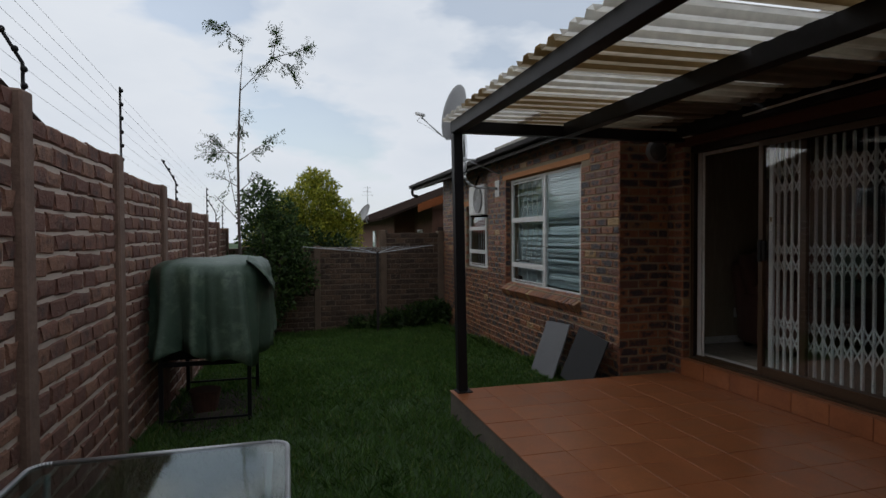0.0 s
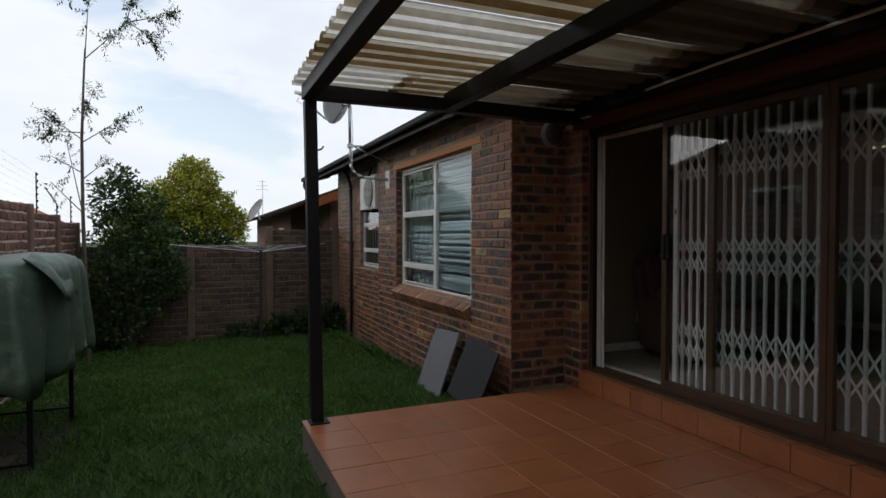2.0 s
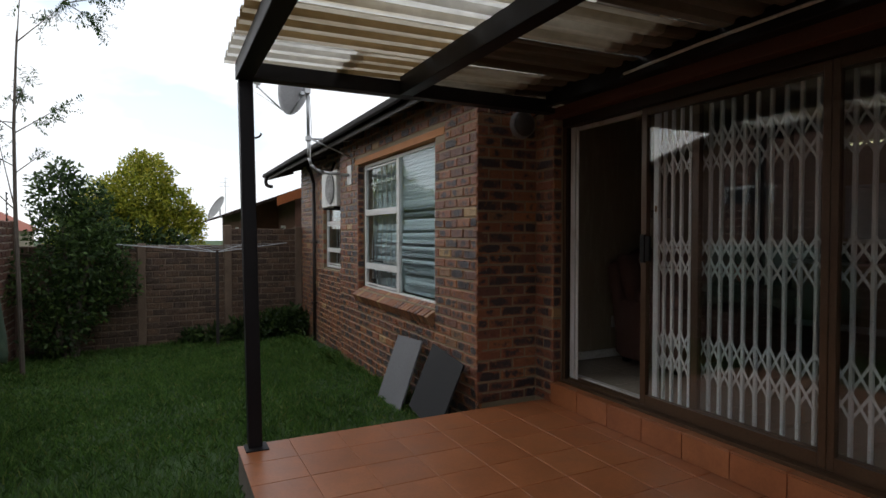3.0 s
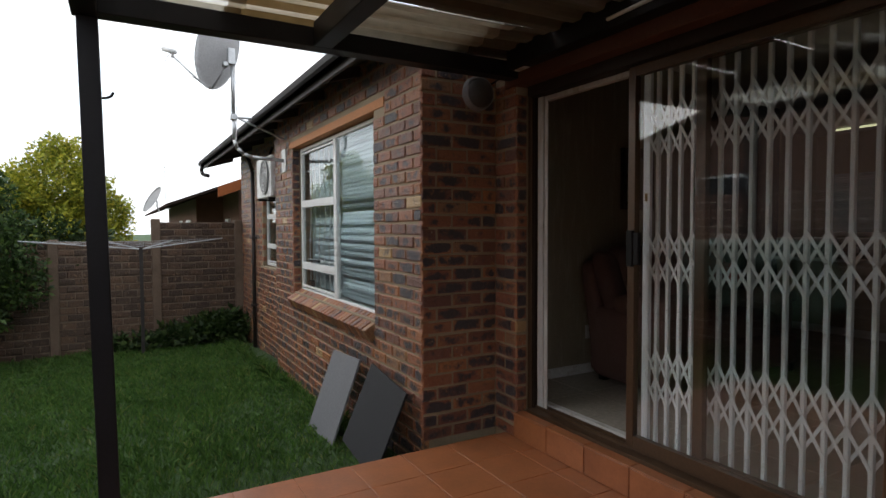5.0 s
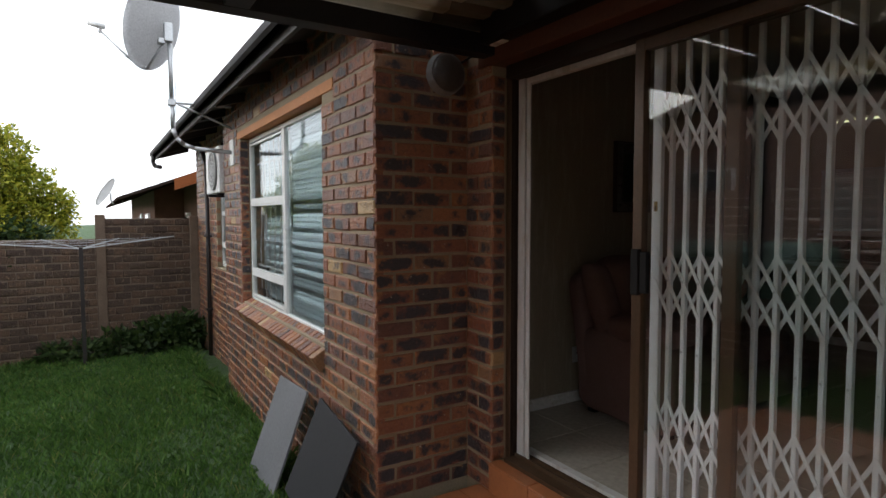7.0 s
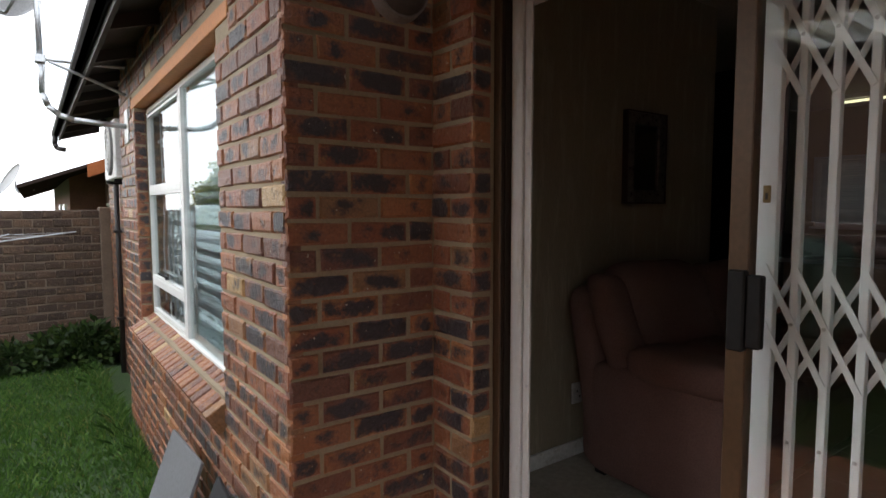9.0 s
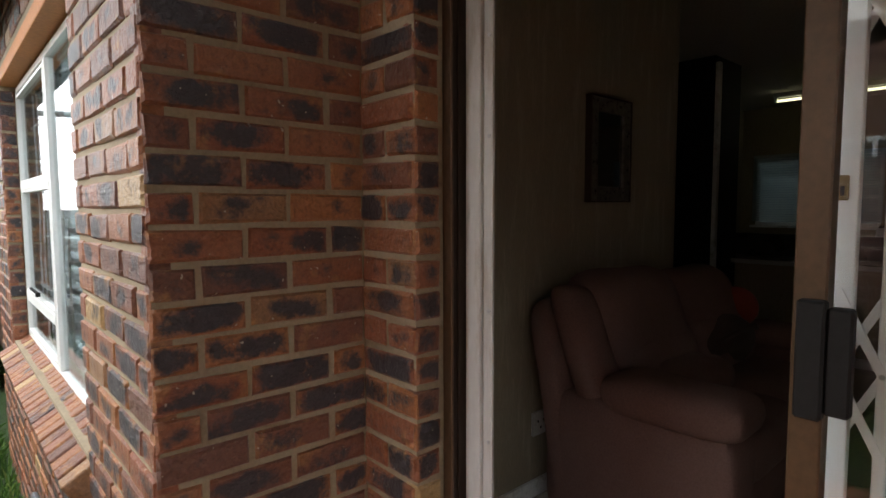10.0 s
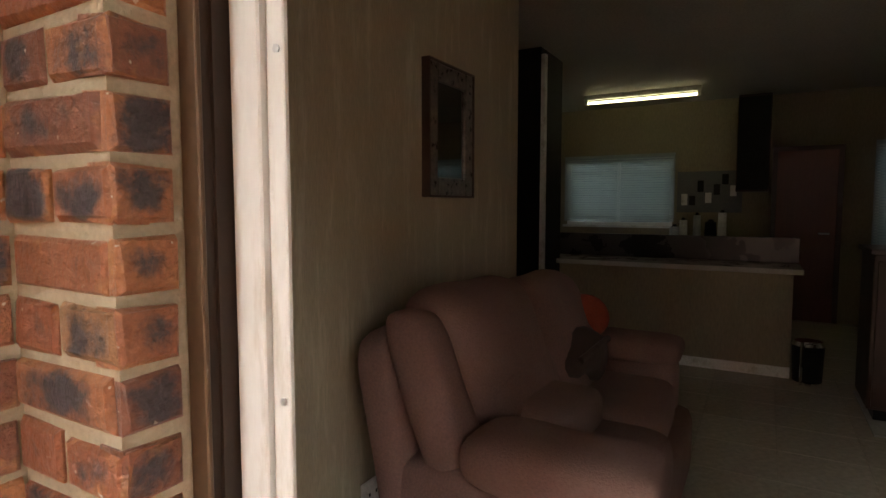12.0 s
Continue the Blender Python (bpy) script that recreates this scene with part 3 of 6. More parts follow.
# ---- patio cover ----
cover_roof = thing("patio_roof", (PX0, PY1, 2.6), "steel patio roof with stained translucent corrugated sheeting", "patio roof")
O = Vector((PX0, PY1, 2.6))


def local(dims):
    x0, x1, y0, y1, z0, z1 = dims
    return (x0 - O.x, x1 - O.x, y0 - O.y, y1 - O.y, z0 - O.z, z1 - O.z)


YE = -0.6
box("edge_beam", local((2.645, 2.745, YE, 5.16, 2.53, 2.635)), STEEL, cover_roof, bevel=0.004)
box("middle_beam", local((3.71, 3.81, YE, 5.06, 2.53, 2.655)), STEEL, cover_roof, bevel=0.004)
box("wall_beam", local((4.94, 5.04, YE, 5.06, 2.57, 2.70)), STEEL, cover_roof, bevel=0.004)
box("front_beam", local((2.745, 5.06, 5.06, 5.16, 2.53, 2.63)), STEEL, cover_roof, bevel=0.004)
bm = bmesh.new()
vs = bm_box(bm, 0.022, 0.107, -0.085, 0.0, PZ - O.z + 0.006, 2.53 - O.z, 0.004)
for v in bm.verts:
    v.co.x += 0.04 * (1 if v.co.z < -1 else 0)
    v.co.y -= 0.015
part("post", bm, STEEL, cover_roof, "black square steel post, leaning slightly")
box("post_plate", local((2.68, 2.82, 5.07, 5.21, PZ + 0.001, PZ + 0.008)), STEEL, cover_roof)
bm = bmesh.new()
bm_path(bm, [(0.085, -0.06, -0.42), (0.13, -0.06, -0.42), (0.15, -0.06, -0.41), (0.16, -0.06, -0.39)], 0.006, 6)
part("hook", bm, STEEL, cover_roof)


def ibr(x0, x1, y0, y1, z0, slope, mats, name="sheet", label="", pitch=0.163, dep=0.04):
    """Trapezoidal roof sheeting; its ribs run along x. mats: pan, sloping side, crown."""
    prof, y = [], y0
    while y < y1:
        for f, h in ((0.0, 0), (0.36, 0), (0.5, dep), (0.86, dep)):
            if y + f * pitch <= y1:
                prof.append((y + f * pitch, h))
        y += pitch
    bm = bmesh.new()
    xs = [x0 + (x1 - x0) * i / 6 for i in range(7)]
    g = [[bm.verts.new((x - O.x, yy - O.y, z0 + h + (x - x0) * slope - O.z)) for yy, h in prof] for x in xs]
    for r0, r1 in zip(g, g[1:]):
        for i, (a, b, c, d) in enumerate(zip(r0, r0[1:], r1[1:], r1)):
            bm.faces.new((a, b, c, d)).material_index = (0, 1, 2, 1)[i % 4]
    me = part(name, bm, mats[0], cover_roof, label)
    for m in mats[1:]:
        me.data.materials.append(m)
    sol = me.modifiers.new("thickness", "SOLIDIFY")
    sol.thickness = 0.003
    return me


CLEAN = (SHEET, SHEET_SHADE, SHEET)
DIRTY = (SHEET_GREY, SHEET_BROWN, SHEET_BROWN)
GREY = (SHEET_DIM, SHEET_DIM, SHEET_DIM)
OPAQUE = (SHEET_DARK, SHEET_DARK, SHEET_DARK)
for k in range(11):
    y1 = 5.24 - 0.57 * k
    z1 = 2.638 + 0.003 * (k % 2)
    if k == 0:
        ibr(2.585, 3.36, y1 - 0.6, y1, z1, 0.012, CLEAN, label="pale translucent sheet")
        ibr(3.28, 3.86, y1 - 0.6, y1, z1 + 0.012, 0.012, DIRTY, label="dirt-stained translucent sheet")
        ibr(3.80, 4.70, y1 - 0.6, y1, z1 + 0.02, 0.012, GREY)
    elif k % 2:
        ibr(2.585, 3.86, y1 - 0.6, y1, z1, 0.012, DIRTY, label="dirt-stained translucent sheet")
        ibr(3.80, 5.05, y1 - 0.6, y1, z1 + 0.02, 0.012, OPAQUE, label="dark opaque sheet")
    else:
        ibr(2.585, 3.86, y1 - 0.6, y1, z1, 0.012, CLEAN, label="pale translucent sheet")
        ibr(3.80, 4.70, y1 - 0.6, y1, z1 + 0.02, 0.012, GREY)
    if k % 2 == 0:
        ibr(4.62, 5.05, y1 - 0.6, y1, z1 + 0.035, 0.03, OPAQUE, name="house_side_sheet")
bm = bmesh.new()
bm_path(bm, [(4.93 - O.x, 4.2 - O.y, 2.61 - O.z), (4.93 - O.x, 3.6 - O.y, 2.63 - O.z), (4.93 - O.x, 2.4 - O.y, 2.64 - O.z)], 0.010, 7)
part("conduit", bm, WHITE, cover_roof, "white plastic conduit")
box("wall_flashing", local((5.02, 5.058, YE, 5.06, 2.70, 2.78)), STEEL, cover_roof)

# ---- sliding door ----
structure(box("door_lintel", (RX - 0.025, RX + 0.2, 1.7, SY + 0.1, 2.49, 2.655), BEAM, bevel=0.004), "brown painted beam over the sliding door", "lintel")
sliding_door = thing("door_1", (5.15, 5.11, FLOOR), "bronze aluminium sliding glass door, standing partly open", "door", kind="structure")


def dl(x0, x1, y0, y1, z0, z1):
    return (x0 - 5.15, x1 - 5.15, y0 - 5.11, y1 - 5.11, z0 - FLOOR, z1 - FLOOR)


bm = bmesh.new()
bm_box(bm, *dl(5.158, 5.25, 5.072, 5.108, 0.36, 2.49))
bm_box(bm, *dl(5.172, 5.177, 5.066, 5.072, 0.36, 2.425))
bm_box(bm, *dl(5.125, 5.235, 1.75, 5.078, 2.425, 2.49))
bm_box(bm, *dl(5.125, 5.235, 1.75, 1.80, 0.36, 2.425))
part("jamb", bm, JAMB, sliding_door)
box("jamb_lip", dl(5.149, 5.158, 5.069, 5.104, 0.36, 2.48), BRONZE, sliding_door, "bronze edge of the jamb", bevel=0.002)
bm = bmesh.new()
bm_box(bm, *dl(5.115, 5.25, 1.75, 5.069, 0.36, 0.385))
bm_box(bm, *dl(5.181, 5.189, 1.80, 5.06, 0.385, 0.405))
bm_box(bm, *dl(5.226, 5.234, 1.80, 5.06, 0.385, 0.405))
part("track", bm, BRONZE, sliding_door)


def leaf(xc, ya, yb, wide=0.085, near=0.07):
    """One glazed leaf between ya (far) and yb (near)."""
    l = box("leaf", dl(xc - 0.02, xc + 0.02, ya - wide, ya, 0.40, 2.42), BRONZE, sliding_door, bevel=0.003)
    box("stile", dl(xc - 0.02, xc + 0.02, yb, yb + near, 0.40, 2.42), BRONZE, l, bevel=0.003)
    box("bottom_rail", dl(xc - 0.018, xc + 0.018, yb + near, ya - wide, 0.40, 0.47), BRONZE, l)
    box("top_rail", dl(xc - 0.018, xc + 0.018, yb + near, ya - wide, 2.37, 2.42), BRONZE, l)
    p = box("pane", dl(xc - 0.003, xc + 0.003, yb + near - 0.002, ya - wide + 0.002, 0.468, 2.372), DOORGLASS, l)
    p.visible_shadow = False
    return l


sl = leaf(5.185, 4.274, 3.047, 0.048, 0.04)
box("handle", dl(5.140, 5.165, 4.222, 4.262, 1.375, 1.565), BLACK, sl, "black plastic pull handle", bevel=0.004)
box("lock_box", dl(5.148, 5.172, 4.187, 4.222, 1.385, 1.555), BLACK, sl, "black plastic lock box", bevel=0.004)
leaf(5.229, 3.90, 2.55, 0.055)
leaf(5.185, 3.044, 1.81, 0.036)

# ---- expanding security gate behind the glass ----
gate = thing("security_gate", (5.275, 4.25, FLOOR), "white expanding steel security gate behind the door glass", "gate")
GY0 = 4.25


picks = [4.235]
y = 4.168
step_ = 0.0685
while y > 1.95:
    picks.append(y)
    y -= step_
    step_ = min(step_ + 0.0014, 0.09)
for i, y in enumerate(picks):
    w = 0.045 if i == 0 else 0.018
    bm = bmesh.new()
    bm_box(bm, -0.011, 0.011, y - GY0 - w / 2, y - GY0 + w / 2, 0.02, 2.42 - FLOOR, 0.002)
    pk = part("lock_post" if i == 0 else "picket", bm, GATE, gate)
    if i == 0:
        lk = box("lock_plate", (-0.0145, -0.0112, y - GY0 - 0.009, y - GY0 + 0.009, 1.33, 1.372), BRASS, pk, "brass lock cylinder", bevel=0.002)
        box("keyhole", (-0.0156, -0.0147, y - GY0 - 0.003, y - GY0 + 0.003, 1.338, 1.354), BLACK, lk)
bands = [(2.25, 2.10), (2.10, 1.965), (1.57, 1.435), (1.435, 1.30), (0.955, 0.80), (0.80, 0.655)]
for i, (ya, yb) in enumerate(zip(picks, picks[1:])):
    for z1, z0 in bands:
        bm = bmesh.new()
        bm_bar(bm, (-0.0135, ya - GY0, z1 - FLOOR), (-0.013, yb - GY0, z0 - FLOOR), 0.014, 0.004)
        bm_bar(bm, (0.0135, ya - GY0, z0 - FLOOR), (0.013, yb - GY0, z1 - FLOOR), 0.014, 0.004)
        part("lattice", bm, GATE, gate)
bm = bmesh.new()
for y in picks[1:]:
    for z in (2.10, 1.435, 0.80, 1.15, 0.52):
        bmesh.ops.create_cone(bm, cap_ends=True, segments=6, radius1=0.005, radius2=0.004, depth=0.004,
                              matrix=Matrix.Translation((-0.0165 if z in (2.10, 1.435, 0.80) else -0.011, y - GY0, z - FLOOR)) @ Matrix.Rotation(radians(90), 4, "Y"))
part("rivets", bm, GALV, gate)
gate_frame = thing("gate_frame", (5.222, 5.034, FLOOR), "white painted steel gate frame inside the door opening", "frame", kind="structure")
bm = bmesh.new()
bm_box(bm, -0.022, 0.012, -0.020, 0.035, 0.0, 2.425 - FLOOR, 0.003)
bm_box(bm, -0.009, -0.002, -0.046, -0.020, 0.0, 2.395 - FLOOR, 0.001)
bm_box(bm, -0.024, -0.014, -0.066, -0.046, 0.0, 2.39 - FLOOR, 0.002)
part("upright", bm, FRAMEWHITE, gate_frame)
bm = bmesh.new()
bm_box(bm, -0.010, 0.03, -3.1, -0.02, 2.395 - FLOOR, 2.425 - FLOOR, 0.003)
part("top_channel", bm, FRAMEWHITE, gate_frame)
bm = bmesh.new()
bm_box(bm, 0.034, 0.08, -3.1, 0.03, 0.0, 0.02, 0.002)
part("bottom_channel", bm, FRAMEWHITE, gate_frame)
bm = bmesh.new()
for z in (0.25, 0.7, 1.05, 1.5, 1.75):
    bmesh.ops.create_cone(bm, cap_ends=True, segments=6, radius1=0.006, radius2=0.005, depth=0.003, matrix=Matrix.Translation((-0.0255, -0.056, z)) @ Matrix.Rotation(radians(90), 4, "Y"))
part("screws", bm, GALV, gate_frame)

# ---- window of the brick wall ----
def window(name, x, y0, y1, z0, z1, mull, transoms, label, blind=True):
    """A white steel window in a wall that faces -x; mull splits it, the far side is split by transoms."""
    w = thing(name, (x, (y0 + y1) / 2, z0), label, "window", kind="structure")
    yc = (y0 + y1) / 2

    def bx(nm, a, b, c, d, e, f, mat, bev=0.003, par=w):
        return box(nm, (a, b, c - yc, d - yc, e - z0, f - z0), mat, par, bevel=bev)
    fr = bmesh.new()
    for c, d, e, f in ((y0, y0 + 0.035, z0, z1), (y1 - 0.035, y1, z0, z1), (y0 + 0.035, y1 - 0.035, z0, z0 + 0.035), (y0 + 0.035, y1 - 0.035, z1 - 0.035, z1)):
        bm_box(fr, -0.02, 0.02, c - yc, d - yc, e - z0, f - z0, 0.003)
    part("window_frame", fr, WINFRAME, w)
    bx("mullion", -0.022, 0.018, mull - 0.022, mull + 0.022, z0 + 0.035, z1 - 0.035, WINFRAME)
    zs = [z0 + 0.035] + transoms + [z1 - 0.035]
    for z in transoms:
        bx("transom", -0.026, 0.016, mull + 0.022, y1 - 0.035, z - 0.02, z + 0.02, WINFRAME)
    for a, b in zip(zs, zs[1:]):
        bm = bmesh.new()
        for c, d, e, f in ((mull + 0.022, mull + 0.04, a, b), (y1 - 0.053, y1 - 0.035, a, b), (mull + 0.04, y1 - 0.053, a + 0.02, a + 0.036), (mull + 0.04, y1 - 0.053, b - 0.036, b - 0.02)):
            bm_box(bm, -0.024, 0.0, c - yc, d - yc, e - z0, f - z0)
        part("sash", bm, WINFRAME, w)
        p = bx("pane", -0.004, 0.0, mull + 0.038, y1 - 0.05, a + 0.02, b - 0.02, GLASS, 0)
        p.visible_shadow = False
    p = bx("pane", -0.004, 0.0, y0 + 0.033, mull - 0.02, z0 + 0.033, z1 - 0.033, GLASS, 0)
    p.visible_shadow = False
    return w


window("window_1", 4.585, WY0 + 0.14, WY1 - 0.04, WZ0 + 0.01, WZ1 - 0.01, 7.25, [1.17, 1.84], "white steel window with closed pale blue venetian blind")
# filler of the frame side hidden behind the near jamb
stay = thing("window_stay", (4.555, 7.9, 1.24), "dark metal window stay on the white frame", "window stay")
box("bar", (-0.012, 0.0, -0.16, 0.16, -0.006, 0.006), BLACK, stay)
box("knob", (-0.02, 0.0, -0.19, -0.16, -0.012, 0.012), BLACK, stay)

BLIND = mottled("blind_slat", (0.74, 0.85, 0.9), (0.78, 0.88, 0.92), 0.85, 3, 40, bmp=0.0, spec=0.1, grain=0.1)
# kitchen slats: the shade on their room side is put into this grey
SHADEBLIND = mottled("shaded_blind_slat", (0.34, 0.38, 0.38), (0.38, 0.42, 0.42), 0.6, 3, 40, bmp=0.0, spec=0.2, grain=0.1)


def venetian(name, at, y0, y1, z0, z1, pitch, tilt, label, depth=0.0345, bulge=0.0, mat=BLIND):
    """A blind of single slats; bulge curves their cross-section."""
    b = thing(name, at, label, "blind")
    bm = bmesh.new()
    bm_box(bm, -0.015, 0.015, y0 - at[1], y1 - at[1], z1 - at[2], z1 + 0.03 - at[2], 0.003)
    part("head_rail", bm, mat, b)
    slat = bmesh.new()
    c, s = math.cos(tilt) * depth / 2, math.sin(tilt) * depth / 2
    vs = [slat.verts.new(p) for p in ((-c, y0 - at[1], -s), (-bulge, y0 - at[1], 0.0), (c, y0 - at[1], s), (-c, y1 - at[1], -s), (-bulge, y1 - at[1], 0.0), (c, y1 - at[1], s))]
    slat.faces.new((vs[0], vs[1], vs[4], vs[3]))
    slat.faces.new((vs[1], vs[2], vs[5], vs[4]))
    bmesh.ops.solidify(slat, geom=slat.faces[:], thickness=0.0008)
    me = mesh_of("slat", slat, mat)
    n = int((z1 - z0) / pitch)
    rnd = random.Random(5)
    for i in range(n):
        o = new("slat", me)
        o.parent = b
        o.location = (0, 0, z1 - at[2] - 0.01 - pitch * i)
        o.rotation_euler = (0, rnd.uniform(-0.001, 0.001), 0)
    for y in (y0 + 0.15, (y0 + y1) / 2, y1 - 0.15):
        bm = bmesh.new()
        bm_rod(bm, (0, y - at[1], z0 - at[2]), (0, y - at[1], z1 - at[2]), 0.0012, 5)
        part("cord", bm, mat, b)
    return b


venetian("venetian_blind", (4.63, 6.7, 0.9), 6.16, 7.22, 0.9, 2.40, 0.036, radians(90), "closed pale blue venetian blind behind the window", depth=0.0362, bulge=0.0035)
venetian("venetian_blind", (4.69, 7.85, 0.9), 7.28, 8.40, 0.9, 2.40, 0.036, radians(90), "lowered pale blue venetian blind behind the window", depth=0.0362, bulge=0.0035)
burglar = thing("burglar_bars", (4.64, 7.85, 0.9), "white scrolled burglar bars behind the glass", "burglar bars")
for k in range(7):
    bm = bmesh.new()
    y = 7.32 + 0.165 * k - 7.85
    bm_path(bm, [(0, y, 0.0), (0, y + 0.03, 0.5), (0, y - 0.03, 0.75), (0, y, 1.5)], 0.006, 6)
    part("bar", bm, WHITE, burglar)
for z in (0.32, 0.9, 1.3):
    box("rail", (-0.004, 0.004, -0.57, 0.57, z, z + 0.02), WHITE, burglar)
radio = thing("clock_radio", (4.64, 8.27, 0.89), "small black box on the inner window sill", "radio")
box("case", (-0.03, 0.03, -0.07, 0.07, 0, 0.11), BLACK, radio, bevel=0.01)
structure(box("window_sill", (4.60, WX + 0.24, WY0, WY1, WZ0, WZ0 + 0.02), WHITE), "white inner window sill", "sill")
structure(box("lintel", (WX - 0.008, WX + 0.2, WY0 - 0.2, WY1 + 0.12, WZ1, 2.53), LINTEL, bevel=0.003), "orange painted concrete lintel over the window", "lintel")

window("window_2", BX + 0.08, 9.74, 11.25, 1.0, 2.18, 10.25, [1.3, 1.75], "white steel window with burglar bars in the set back wall")
venetian("venetian_blind", (BX + 0.17, 10.3, 1.0), 9.78, 11.21, 1.72, 2.12, 0.03, radians(50), "pale blind behind the small window", depth=0.025)
bars2 = thing("burglar_bars", (BX + 0.13, 10.5, 1.0), "white burglar bars behind the small window", "burglar bars")
for k in range(6):
    box("bar", (-0.005, 0.005, -0.3 + 0.13 * k - 0.005, -0.3 + 0.13 * k + 0.005, 0.03, 0.75), WHITE, bars2)
structure(box("lintel_2", (BX - 0.008, BX + 0.2, 9.6, 11.4, 2.2, 2.3), LINTEL), "orange lintel over the small window", "lintel")

# ---- air conditioner on the set back wall ----
def air_conditioner():
    a = thing("air_conditioner", (4.46, 9.74, 1.97), "white outdoor air conditioner unit on wall brackets", "air conditioner")
    box("case", (-0.02, 0.26, -0.42, 0.40, 0, 0.52), WHITE, a, bevel=0.012)
    bm = bmesh.new()
    bmesh.ops.create_cone(bm, cap_ends=True, segments=32, radius1=0.225, radius2=0.22, depth=0.02, matrix=Matrix.Translation((-0.03, -0.12, 0.26)) @ Matrix.Rotation(radians(90), 4, "Y"))
    g = part("fan_opening", bm, RUBBER, a, "grey round fan opening")
    for r in (0.06, 0.11, 0.16, 0.21):
        bm = bmesh.new()
        pts = [(-0.044, -0.12 + r * math.cos(t * math.tau / 24), 0.26 + r * math.sin(t * math.tau / 24)) for t in range(25)]
        bm_path(bm, pts, 0.004, 5)
        part("grille_ring", bm, WHITE, g)
    for k in range(8):
        bm = bmesh.new()
        t = k * math.tau / 8
        bm_rod(bm, (-0.042, -0.12, 0.26), (-0.042, -0.12 + 0.215 * math.cos(t), 0.26 + 0.215 * math.sin(t)), 0.003, 5)
        part("grille_spoke", bm, WHITE, g)
    for y in (-0.3, 0.28):
        box("bracket", (-0.02, 0.35, y, y + 0.03, -0.03, 0.0), STEEL, a)
    bm = bmesh.new()
    bm_path(bm, [(0.1, 0.40, 0.3), (0.1, 0.5, 0.32), (0.15, 0.6, 0.5), (0.25, 0.62, 0.75)], 0.018, 8)
    part("pipe", bm, BLACK, a, smooth=True)


air_conditioner()

# ---- satellite dishes ----
def dish_mesh(r, depth, n=40, rings=8):
    bm = bmesh.new()
    ring_v = [[bm.verts.new((r * 0.92 * k / rings * math.cos(a * math.tau / n), r * k / rings * math.sin(a * math.tau / n), depth * (k / rings) ** 2)) for a in range(n)] for k in range(1, rings + 1)]
    c = bm.verts.new((0, 0, 0))
    for a in range(n):
        bm.faces.new((c, ring_v[0][a], ring_v[0][(a + 1) % n]))
        for k in range(rings - 1):
            bm.faces.new((ring_v[k][a], ring_v[k + 1][a], ring_v[k + 1][(a + 1) % n], ring_v[k][(a + 1) % n]))
    bmesh.ops.solidify(bm, geom=bm.faces[:], thickness=0.004)
    return bm


def satellite_dish():
    base = Vector((WX - 0.004, 8.80, 2.36))
    d = thing("satellite_dish", base, "grey satellite dish on a galvanised wall pole", "satellite dish")
    box("wall_plate", (-0.012, 0.0, -0.09, 0.09, -0.13, 0.13), WHITE, d, "white wall plate", bevel=0.003)
    bm = bmesh.new()
    bm_path(bm, [(-0.01, 0, 0), (-0.36, 0, 0.02), (-0.45, 0, 0.05), (-0.52, 0, 0.11), (-0.55, 0, 0.2), (-0.555, 0, 0.45), (-0.56, 0, 1.12)], 0.021, 12)
    part("pole", bm, GALV, d, "galvanised steel pole", smooth=True)
    bm = bmesh.new()
    bm_rod(bm, (-0.555, 0, 0.45), (0.0, 0, 0.46), 0.014, 8)
    part("brace", bm, GALV, d)
    bm = bmesh.new()
    bm_rod(bm, (-0.5, 0, 0.44), (0.0, -0.02, 0.24), 0.012, 8)
    part("brace", bm, GALV, d)
    box("collar", (-0.59, -0.52, -0.035, 0.035, 0.42, 0.48), GALV, d, bevel=0.006)
    aim = Vector((-0.74, 0.60, 0.30)).normalized()
    q = aim.to_track_quat("Z", "Y").to_matrix().to_4x4()
    at = Vector((-0.62, 0.05, 1.17))
    bm = dish_mesh(0.44, 0.09)
    bm.transform(Matrix.Translation(at) @ q)
    rf = part("reflector", bm, DISH, d, "pale grey dish", smooth=True)
    bm = bmesh.new()
    bm_box(bm, -0.61, -0.53, -0.05, 0.04, 1.02, 1.20, 0.008)
    bm_box(bm, -0.66, -0.6, -0.03, 0.06, 1.0, 1.05, 0.005)
    part("mount", bm, GALV, d)
    lo = at + q.to_3x3() @ Vector((0, -0.40, 0.07))
    lnb = at + aim * 0.68 + Vector((0, 0, -0.16))
    mid = lo + (lnb - lo) * 0.25 + Vector((0, 0, -0.06))
    bm = bmesh.new()
    bm_path(bm, [at + Vector((0.03, 0, -0.12)), lo + Vector((0.02, 0, -0.02)), mid, lnb + Vector((0, 0, -0.05))], 0.011, 8)
    part("arm", bm, GALV, d, smooth=True)
    bm = bmesh.new()
    bm_rod(bm, lnb - aim * 0.04, lnb + aim * 0.12, 0.028, 10)
    bm_rod(bm, lnb + Vector((0, 0, -0.07)), lnb, 0.015, 8)
    part("receiver", bm, WHITE, d, "pale receiver head", smooth=True)
    bm = bmesh.new()
    bm_path(bm, [lnb, lnb + Vector((-0.08, 0.04, -0.10)), lnb + Vector((0.02, 0, -0.15)), mid, lo], 0.004, 5)
    part("cable", bm, WHITE, d)
    bm = bmesh.new()
    bm_path(bm, [(-0.54, -0.022, 1.0), (-0.52, -0.025, 0.6), (-0.535, -0.024, 0.2)], 0.005, 5)
    part("cable", bm, WHITE, d)


satellite_dish()

